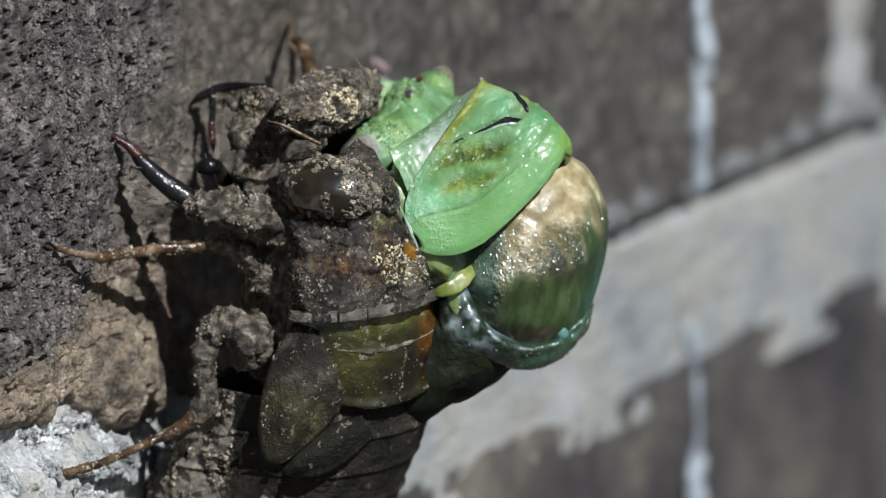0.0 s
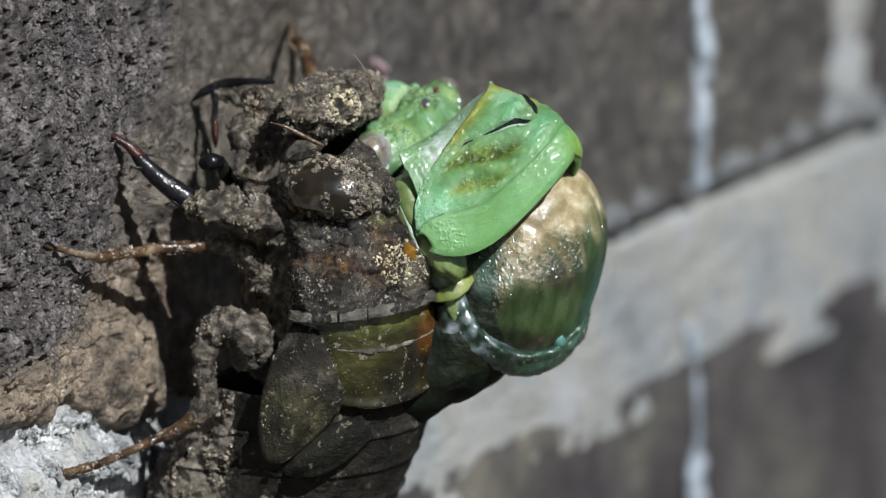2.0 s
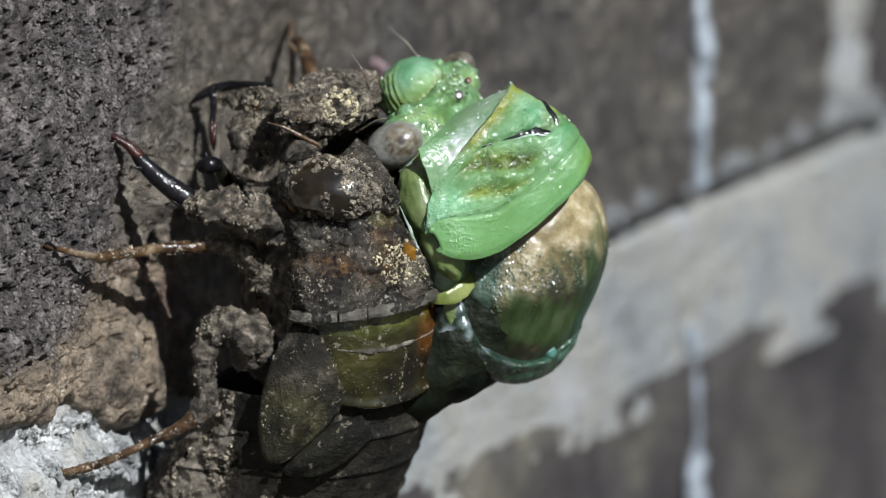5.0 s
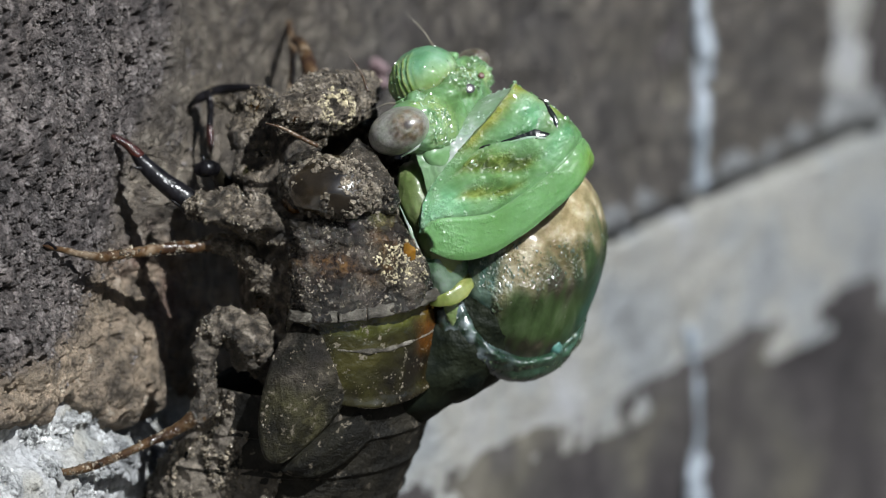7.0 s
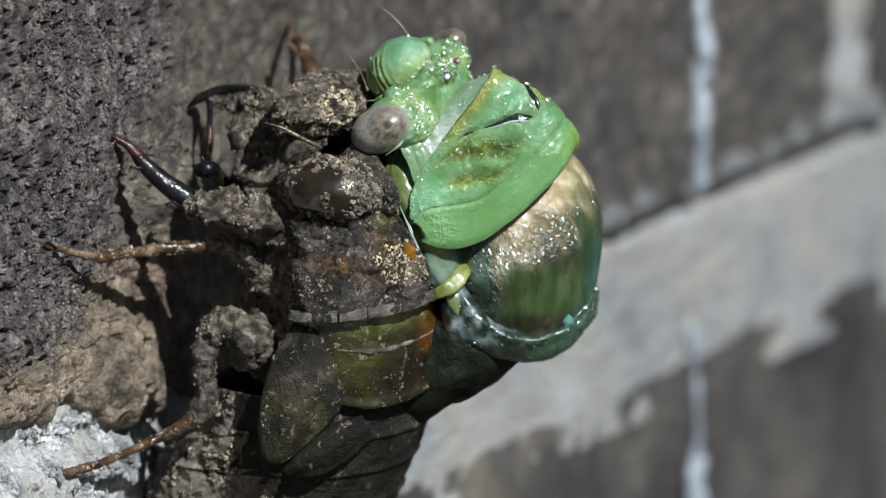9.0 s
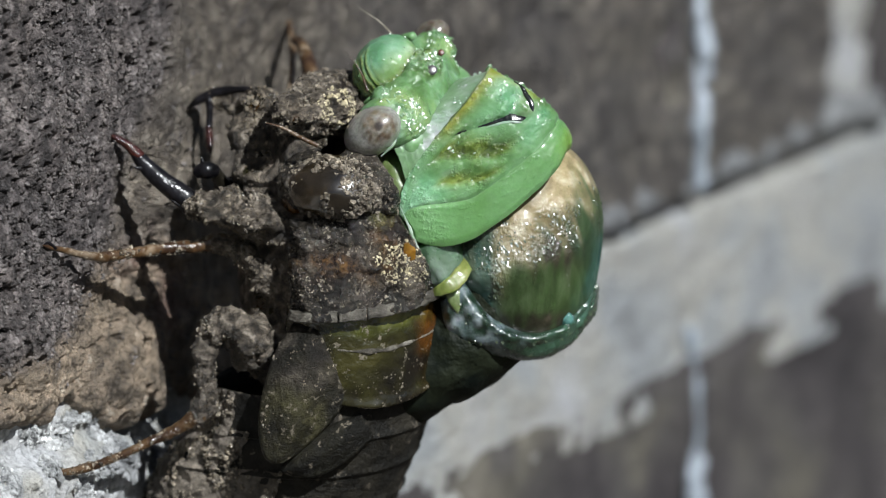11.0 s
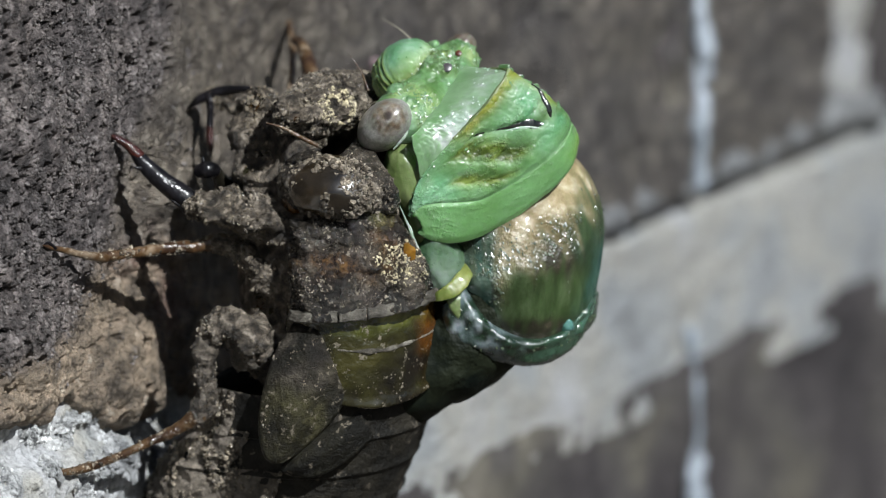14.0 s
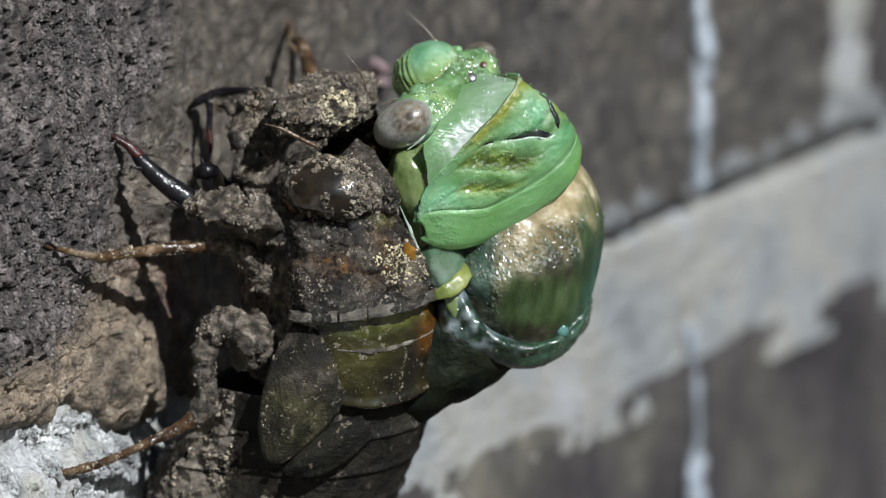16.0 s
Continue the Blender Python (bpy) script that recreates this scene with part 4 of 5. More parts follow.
limb("coxa", [(472, 180, -1.2, 28), (456, 235, 0, 34), (464, 300, 0.8, 40), (490, 360, 1.0, 42)], MUD, skin, "muddy base of a leg", 1.0, 0.8, 500, 22, 64)
limb("coxa", [(505, 430, 0, 40), (500, 520, 0, 44), (520, 620, 0, 40)], MUD, skin, "muddy base of a leg", 0.9, 0.8, 200, 22, 65)

mid_leg = limb("mid_leg", [(520, 545, 0.5, 28), (490, 505, 1.5, 30), (455, 470, 1.8, 26), (418, 442, 1.6, 19), (385, 428, 1.4, 17)], MUD, skin,
               "mud-speckled middle leg", 0.5, 1.1, 320, 20, 66)
limb("shank", [(392, 428, 1.4, 17), (345, 436, 1.6, 12), (280, 441, 2.6, 10), (220, 450, 4.0, 9), (178, 457, 5.0, 10)], LEG, mid_leg, "brown shank", 0.3, 1.6, 120, 14, 67)
limb("foot", [(186, 457, 4.9, 9), (150, 452, 6.2, 7), (112, 443, 7.3, 5.5), (88, 438, 8.2, 4.5), (76, 434, 8.7, 2)], LEG, mid_leg, "red-brown foot", 0.15, 1.6)
limb("claw", [(98, 440, 8.0, 3.5), (86, 430, 8.5, 2.5), (78, 432, 8.8, 1)], CLAW, mid_leg)

hind_leg = limb("hind_leg", [(520, 690, -2, 24), (478, 640, 0, 40), (440, 602, 1.8, 46), (405, 578, 2.4, 33), (374, 588, 2.2, 21)], MUD, skin,
                "mud-caked bent hind leg", 0.6, 1.0, 420, 22, 68)
limb("shank", [(372, 586, 2.2, 20), (364, 610, 2.2, 21), (362, 650, 2.0, 18), (366, 690, 1.8, 19), (362, 712, 1.6, 22), (350, 738, 1.4, 16)], MUD, hind_leg,
     "mud-streaked brown shank", 0.4, 1.2, 110, 20, 69)
limb("foot", [(356, 732, 1.5, 15), (310, 762, 1.5, 11), (265, 783, 1.8, 8.5), (205, 810, 3.6, 7.5), (160, 826, 5.0, 7.5), (120, 836, 6.2, 7), (92, 838, 7.0, 3)], LEG, hind_leg,
     "amber-brown foot", 0.3, 1.4, 90, 14, 70)
far_leg = limb("far_leg", [(560, 175, -9, 14), (548, 120, -11, 15), (535, 82, -13, 11), (520, 70, -14, 7)], LEG, skin, "brown far middle leg", 0.2)
limb("shank", [(515, 160, -12, 7), (518, 110, -14, 6), (516, 70, -16, 7), (508, 30, -20, 6), (500, 10, -22, 4)], LEG, far_leg, "", 0.2)

# ---- the emerging cicada ----
BODY_O = Vector((2.2, 9.37, 2.0))
LB, AB, DB = Vector((0.36092, 0.42108, -0.83212)), Vector((-0.52013, 0.83149, 0.19516)), Vector((0.77408, 0.36238, 0.51912))
cicada = thing("cicada", "fresh soft green cicada emerging from its split skin", "cicada")


def bo(l, a, d):
    return BODY_O + LB * l + AB * a + DB * d


def mirrored(p):
    q = Vector(p) - BODY_O
    return BODY_O + q - LB * (2 * q.dot(LB))


# pronotum
PRON_AT = bo(0, -3, 0)


def split_u(s):
    """Where the dark fissure runs, as a part of the half width."""
    return 0.65 - 1.05 * s if s < 0.36 else 0.272 - 0.55 * (s - 0.36)


def hollow(s, u):
    """The two olive hollows beside the fissure."""
    one = near(u, 0.685 - 0.5 * s, 0.095) * ramp01(s, 0.08, 0.2) * ramp01(s, 0.6, 0.5)
    two = near(u, 0.96 - 0.63 * s, 0.06) * ramp01(s, 0.26, 0.38) * ramp01(s, 0.66, 0.58)
    return one, two


def shield(s, t):
    """The saddle-shaped shield over the fore thorax: s from its front to its hind edge, t across."""
    u = abs(t)
    l = 6.12 * u
    q = max(0.0, (u - 0.6) / 0.4)
    e = 0.5 + (s - 0.5) * math.sqrt(max(0.03, 1 - 0.95 * q ** 2.6))
    a_front, d_front = 0.86 - 0.36 * l - 0.025 * l * l + 0.5 * q * q, 1.34 - 0.48 * l ** 1.45 - 0.35 * q * q
    a_hind, d_hind = -5.5 - 0.36 * l + 0.25 * q ** 3, 3.75 - 0.31 * l ** 1.9
    a = a_front + (a_hind - a_front) * e
    d = d_front + (d_hind - d_front) * e
    d += 1.0 * math.sin(math.pi * min(1, max(0, e)) ** 1.35) * (1 - 0.35 * u) * (1 - 0.8 * q)
    d += 1.3 * q ** 2.2 * (0.1 + 0.9 * e)
    one, two = hollow(s, u)
    d -= 0.5 * one + 0.42 * two
    shelf = u - (0.80 - 0.5 * s)
    d += 0.16 * ramp01(shelf, -0.03, 0.01) * ramp01(shelf, 0.09, 0.02) * ramp01(s, 0.12, 0.25) * ramp01(s, 0.62, 0.5)
    soft = ramp01(s, collar_s(t) + 0.02, collar_s(t) - 0.1)
    d += soft * (0.08 * abs(noise.noise(Vector((s * 9, t * 13, 3)))) + 0.05 * abs(noise.noise(Vector((s * 30, t * 36, 8)))) + 0.09 * noise.noise(Vector((s * 22, t * 26, 6))) * (0.35 + one + two))
    d += soft * 0.10 * math.sin(46 * s + 9 * u) * near(u, 0.16, 0.12) * ramp01(s, 0.1, 0.2) * ramp01(s, 0.45, 0.35)
    d -= 0.35 * near(u, split_u(s), 0.045) * ramp01(s, 0.1, 0.16) * ramp01(s, 0.5, 0.44)
    d += 0.35 * near(s, 0.22, 0.12) * near(u, 0.27, 0.12) + 0.25 * near(s, 0.3, 0.2) * near(u, 0.92, 0.08)
    d -= (0.12 + 0.16 * ramp01(u, 0.4, 0.7)) * near(s, collar_s(t) - 0.02, 0.03)
    d += 0.08 * math.sin(math.pi * ramp01(s, collar_s(t), 1.02)) - 0.25 * ramp01(u, 0.35, 0.0) * ramp01(s, 0.6, 0.95)
    d -= 0.2 * near(u, 0.0, 0.12) * ramp01(s, 0.35, 0.6)
    d -= 0.3 * ramp01(s, 0.94, 1.02)
    d += 0.10 * fbm((l, a, 1), 0.9, 4) - 3.0 * max(0.0, t) ** 1.3
    return bo(math.copysign(l, t), a, d)


def collar_s(t):
    u = abs(t)
    return 0.73 - 0.12 * u * u - 0.23 * (max(0.0, u - 0.7) / 0.2) ** 1.5


ss, ts = lin(0, 1, 110), lin(-1, 1, 211)


def disc(s, t):
    return 0.03 + s * (collar_s(t) - 0.03)


def disc_tint(s, t):
    e, u = disc(s, t), abs(t)
    one, two = hollow(e, u)
    k = 1.3 * one + 1.05 * two + 0.5 * near(u, split_u(e) - 0.04, 0.07) * ramp01(e, 0.2, 0.3) * ramp01(e, 0.52, 0.46) + 0.8 * near(t, 0.05, 0.16) * ramp01(e, 0.3, 0.4) * ramp01(e, 0.68, 0.6)
    return min(1.0, k * (0.85 + 0.5 * noise.noise(Vector((e * 9, t * 9, 2)))) + 0.5 * max(0.0, noise.noise(Vector((e * 6, t * 7, 7))) - 0.15))


def disc_edge(s, t):
    e, u = disc(s, t), abs(t)
    k = near(e, 0.045, 0.06) * ramp01(u, 0.66, 0.5) + 0.5 * near(t, 0.02, 0.05) * ramp01(e, 0.7, 0.5)
    return min(1.0, k * (0.9 + 0.5 * noise.noise(Vector((e * 12, t * 16, 4)))))


def disc_teal(s, t):
    e, u = disc(s, t), abs(t)
    k = ramp01(u, 0.72, 0.86) * ramp01(e, 0.6, 0.35) + near(u, 0.2, 0.14) * near(e, 0.24, 0.12) + 0.7 * near(e, 0.56, 0.08) * ramp01(u, 0.5, 0.3)
    return min(0.5, k * (0.5 + 0.6 * noise.noise(Vector((e * 5, t * 6, 9)))))


def disc_crease(s, t):
    """Where the wet skin is wrinkled and glitters: in the hollows, along the front ridge and at the lower corner."""
    e, u = disc(s, t), abs(t)
    one, two = hollow(e, u)
    k = 0.1 + 1.5 * one + 1.5 * two + 1.0 * near(u, split_u(e) - 0.03, 0.06) * ramp01(e, 0.5, 0.4) + 1.1 * near(e, 0.03, 0.05) + 1.5 * ramp01(u, 0.8, 0.92) * ramp01(e, 0.5, 0.25)
    k += 0.9 * near(u, 0.12, 0.1) * near(e, 0.3, 0.16) + 0.7 * near(e, collar_s(t) - 0.06, 0.05) * ramp01(u, 0.35, 0.6)
    return 1.3 * k * (0.25 + 1.9 * max(0.0, noise.noise(Vector((e * 17, t * 17, 5))) + 0.1))


pron = part("pronotum", grid(lambda s, t: shield(disc(s, t), t), ss, ts), GREEN, cicada, "mint green creased pronotum", at=PRON_AT, thick=0.3,
            marks={"tint": [disc_tint(s, t) for s in ss for t in ts], "tint2": [disc_edge(s, t) for s in ss for t in ts],
                   "tint3": [disc_teal(s, t) for s in ss for t in ts], "crease": [disc_crease(s, t) for s in ss for t in ts]})
disc_sheet = grid(lambda s, t: shield(disc(s, t), t) + DB * 0.16, ss, ts)
part("glint_flecks", beads(disc_sheet, [disc_crease(s, t) ** 1.6 for s in ss for t in ts], 3000, 0.025, 0.15, 81), WET_FLECK, pron, kind="stuff", smooth=False, at=PRON_AT)
cs = lin(0, 1, 34)
collar_sheet = grid(lambda s, t: shield(collar_s(t) + s * (1.02 - collar_s(t)), t) + DB * 0.2, cs, ts)
part("glint_flecks", beads(collar_sheet, [0.06 + 1.2 * near(s, 0.1, 0.2) * max(0.0, noise.noise(Vector((s * 5, t * 14, 1)))) + 0.8 * ramp01(abs(t), 0.86, 0.97) for s in cs for t in ts], 300, 0.016, 0.06, 82),
     WET_FLECK, pron, kind="stuff", smooth=False, at=PRON_AT)
part("collar", grid(lambda s, t: shield(collar_s(t) + s * (1.02 - collar_s(t)), t), cs, ts), COLLAR, pron, "smooth bright green collar", at=PRON_AT, thick=0.42,
     marks={"tint": [0.8 * ramp01(abs(t), 0.35, 0.0) * ramp01(s, 0.0, 0.6) for s in cs for t in ts],
            "crease": [0.16 + 1.4 * near(s, 0.0, 0.14) * (0.2 + abs(noise.noise(Vector((s * 6, t * 12, 1))))) + 1.1 * ramp01(abs(t), 0.85, 0.97)
                       + 1.6 * max(0.0, noise.noise(Vector((s * 9, t * 30, 8))) - 0.25) for s in cs for t in ts]})


def margin(s, t):
    """The soft skin that runs from the shield's front edge over into the head."""
    p = shield(0.05, t)
    l = math.copysign(6.0 * abs(t), t)
    end = bo(l * 0.93, 0.4, -4.1 + 1.3 * math.sqrt(max(0.0, 1 - (l / 5.6) ** 2)))
    mid = (p + end) / 2 + DB * (0.4 - 0.25 * abs(t)) + AB * 0.3
    q = p * (1 - s) ** 2 + mid * (2 * s * (1 - s)) + end * s * s
    fold = 0.14 * noise.noise(Vector((t * 7, s * 2.0, 4))) + 0.1 * noise.noise(Vector((t * 22, s * 3, 1)))
    fold += (0.03 + 0.09 * near(t, -0.58, 0.2)) * noise.noise(Vector((t * 48 + s * 5, s * 9, 6)))
    return q + DB * (fold * math.sin(math.pi * s))


def margin_white(s, t):
    k = 1.1 * near(t, -0.56, 0.17) * ramp01(s, 0.95, 0.4) + 0.4 * ramp01(abs(t), 0.6, 0.3) * near(s, 0.35, 0.25)
    return max(0.0, min(1.0, k * (0.8 + 1.1 * noise.noise(Vector((s * 5, t * 20, 3))))))


mss, mts = lin(0, 1, 48), lin(-0.88, 0.4, 190)
margin_sheet = grid(margin, mss, mts)
part("front_margin", margin_sheet, PALE, pron, "smooth milky pale front margin with torn white skin at its corner", at=PRON_AT, thick=0.1,
     marks={"tint": [margin_white(s, t) for s in mss for t in mts], "tint2": [0.9 * max(ramp01(s, 0.4, 0.8), ramp01(t, -0.68, -0.8)) for s in mss for t in mts],
            "crease": [0.1 + 1.3 * margin_white(s, t) + 0.6 * max(0.0, noise.noise(Vector((s * 8, t * 15, 9))) - 0.2) for s in mss for t in mts]})
part("glint_flecks", beads(margin_sheet, [margin_white(s, t) ** 2 for s in mss for t in mts], 900, 0.02, 0.1, 83), WHITE_WET, pron, kind="stuff", smooth=False, at=PRON_AT)
part("ridge", tube([(*(shield(0.035, t) - DB * 0.05), 0.13) for t in lin(-0.6, 0.7, 16)], 10, rough=0.5, rs=2.0), FLANK, pron, "yellow-green front ridge", at=PRON_AT)
# thin pale lip at the top of the margin
part("lip", grid(lambda a, b: shield(0.02, 0.02 + 0.17 * b) + AB * (0.35 * a - 0.1) + DB * (0.3 * math.sin(math.pi * b) * a + 0.05), lin(0, 1, 8), lin(0, 1, 14)), PALE, pron,
     "thin pale lip", at=PRON_AT, thick=0.08)
for k in (-1, 1):
    def line(s, k=k):
        return -split_u(s) if k < 0 else 0.02 - 0.75 * (s - 0.25)
    rows = [(*(shield(s, line(s)) + DB * 0.24), r * (1 if k < 0 else 0.4)) for s, r in zip(lin(0.21, 0.47, 7), (0.05, 0.18, 0.27, 0.35, 0.42, 0.38, 0.1))]
    part("fissure", tube(rows, 16, rough=0.16, rs=2.2, flat=0.4), BLACK_SKIN, pron, "black glossy fissure mark", at=PRON_AT)
    rows = [(*(shield(s, line(s)) + DB * 0.1), r) for s, r in zip(lin(0.11, 0.21, 5), (0.05, 0.12, 0.15, 0.13, 0.05))]
    part("fissure", tube(rows, 8, rough=0.3, rs=3.0), BLACK_SKIN, pron, at=PRON_AT)
    if k < 0:
        # a thin white tube stands in for the glint below the black mark
        rows = [(*(shield(s, line(s) - 0.035) + DB * 0.3), r) for s, r in zip(lin(0.27, 0.45, 6), (0.02, 0.06, 0.09, 0.07, 0.08, 0.02))]
        part("fissure_glint", tube(rows, 8, rough=0.3, rs=3.0, flat=0.6), WHITE_WET, pron, "white line drawn for the glint beside the fissure", at=PRON_AT)
# white strips in the groove, modelled to read as glints
for t0, t1, off, rr in ((-0.9, -0.58, 0.05, 0.07), (-0.88, -0.74, 0.075, 0.05)):
    rows = [(*(shield(collar_s(t) - off, t) + DB * 0.05), rr * f) for t, f in zip(lin(t0, t1, 7), (0.3, 0.9, 1.2, 1.0, 1.1, 0.8, 0.2))]
    part("groove_glint", tube(rows, 8, rough=0.15, rs=2.0, flat=0.6), WHITE_WET, pron, "white strip drawn as a glint in the groove before the collar", at=PRON_AT)

# head
UP_EYE = Vector((0.215, 0.29, 0.93)).normalized()
OCELLUS_AXES = (UP_EYE.orthogonal().normalized(), UP_EYE.cross(UP_EYE.orthogonal().normalized()), UP_EYE)
HEAD_AT = bo(0, 0, -4)


HEAD_C = bo(0, 0.9, -3.5)
FACE_BALL = ((0, 2.35, -0.5), (2.2, 1.8, 2.1))
SKULL_BALLS = [((-0.5, -0.2, 0), (4.5, 2.3, 2.05)), ((0, 0.9, 1.3), (2.0, 1.3, 1.1))]
for k in (-1, 1):
    far = 1.0 if k < 0 else 0.8
    SKULL_BALLS += [((2.5 * k * far, 0.2, 0.4 * far), (2.1 * far, 1.7 * far, 1.35 * far)), ((3.1 * k, 1.6, 0.15), (0.75, 0.7, 0.6)), ((-4.2, 0.6, -0.3), (1.3, 1.5, 1.75)) if k < 0 else ((3.7, 0.8, 0.0), (1.2, 1.25, 1.45))]


def reach_of(way, ball):
    """How far a ray from the head's middle runs inside an ellipsoid."""
    c, r = ball
    a = sum((way[i] / r[i]) ** 2 for i in range(3))
    b = sum(way[i] * c[i] / r[i] ** 2 for i in range(3))
    e = sum((c[i] / r[i]) ** 2 for i in range(3)) - 1
    q = b * b - a * e
    return max(0.01, (b + math.sqrt(q)) / a) if q > 0 else 0.01


def head_point(way):
    """The swollen head: skull, brow, temples and ledges blended into one skin, with the face parted from them by a groove."""
    skull = sum(reach_of(way, e) ** 14 for e in SKULL_BALLS) ** (1 / 14)
    snout = reach_of(way, FACE_BALL)
    r = (skull ** 18 + snout ** 18) ** (1 / 18)
    gap = snout - skull
    seam = near(gap, 0.0, 0.22) if snout > 1 else 0.0
    face = ramp01(gap, -0.12, 0.12)
    l, a, d = (way[i] * r for i in range(3))
    flank = face * ramp01(abs(l), 0.35, 0.9) * ramp01(d, 0.3, -0.5)
    rib = math.cos(d * 17 + 1.2 * abs(l) + 0.5 * a)
    r -= 0.2 * seam
    r += 0.075 * flank * rib - 0.10 * face * near(l, 0.0, 0.18) * ramp01(a, 3.4, 2.6)
    p = Vector((l, a, d))
    brow = ramp01((p - Vector((0, 1.6, 1.9))).length, 1.9, 0.9) * (1 - face)
    r += 0.08 * fbm(p, 1.0, 4) + 0.05 * (1 - face) * noise.noise(p * 3.1) + 0.2 * brow * fbm(p, 2.4, 3)
    r -= 0.14 * (1 - face) * (near(abs(l), 1.35, 0.16) * ramp01(d, 1.0, 1.6) + near(a - 0.35 * abs(l), 0.1, 0.18) * ramp01(d, 1.0, 1.8))
    rim = ramp01(abs(l), 2.2, 3.4) * ramp01(abs(l), 5.2, 4.6) * ramp01(d, 0.3, 1.0)
    n = noise.noise(p * 1.3)
    tint = min(1.0, 0.9 * seam + brow * (0.7 + 0.8 * n) + 0.6 * max(0.0, noise.noise(p * 0.9 + Vector((3, 1, 0)))) * (1 - face))
    teal = 0.6 * face * ramp01(a + 0.6 * n, 2.4, 3.6) * (1 - 0.6 * flank)
    ribs = min(1.0, flank * ramp01(rib, 0.2, 0.9) + 0.35 * face * near(a, 2.2, 0.7) + 0.55 * rim * (0.5 + n))
    crease = 0.12 + 1.6 * rim * (0.4 + abs(n)) + 0.9 * brow + 0.9 * seam + 0.3 * flank + 0.8 * max(0.0, noise.noise(p * 2.1) - 0.15)
    return HEAD_C + LB * (way[0] * r) + AB * (way[1] * r) + DB * (way[2] * r), face, tint, teal, ribs, crease


HEAD_NU, HEAD_NV = 210, 140
head_skin = []
for i in range(HEAD_NV + 1):
    for j in range(HEAD_NU):
        t, h = math.pi * i / HEAD_NV, 2 * math.pi * j / HEAD_NU
        head_skin.append(head_point((math.cos(t), math.sin(t) * math.cos(h), math.sin(t) * math.sin(h))))


def head_piece(wanted):
    """The quads of the head that belong to its face, or those that don't, with their marks."""
    index, points, quads = {}, [], []
    for i in range(HEAD_NV):
        for j in range(HEAD_NU):
            q = (i * HEAD_NU + j, (i + 1) * HEAD_NU + j, (i + 1) * HEAD_NU + (j + 1) % HEAD_NU, i * HEAD_NU + (j + 1) % HEAD_NU)
            if (sum(head_skin[v][1] for v in q) > 2) == wanted:
                for v in q:
                    if v not in index:
                        index[v] = len(points)
                        points.append(head_skin[v])
                quads.append(tuple(index[v] for v in q))
    return ([tuple(p[0]) for p in points], quads), {"tint": [p[2] for p in points], "tint2": [p[3] for p in points], "tint3": [p[4] for p in points],
                                                    "crease": [p[5] for p in points]}


skull_shape, skull_marks = head_piece(False)
face_shape, face_marks = head_piece(True)
head = part("head", skull_shape, HEAD_SKIN, cicada, "wet mottled green head", at=HEAD_AT, marks=skull_marks)
part("face", face_shape, HEAD_SKIN, head, "swollen green face with fine cross ridges", at=HEAD_AT, marks=face_marks)
part("glint_flecks", beads(skull_shape, [max(0.0, c - 0.35) ** 2 for c in skull_marks["crease"]], 850, 0.02, 0.11, 84), WET_FLECK, head, kind="stuff", smooth=False, at=HEAD_AT)
part("glint_flecks", beads(face_shape, [max(0.02, c - 0.3) for c in face_marks["crease"]], 420, 0.02, 0.06, 85), WET_FLECK, head, kind="stuff", smooth=False, at=HEAD_AT)
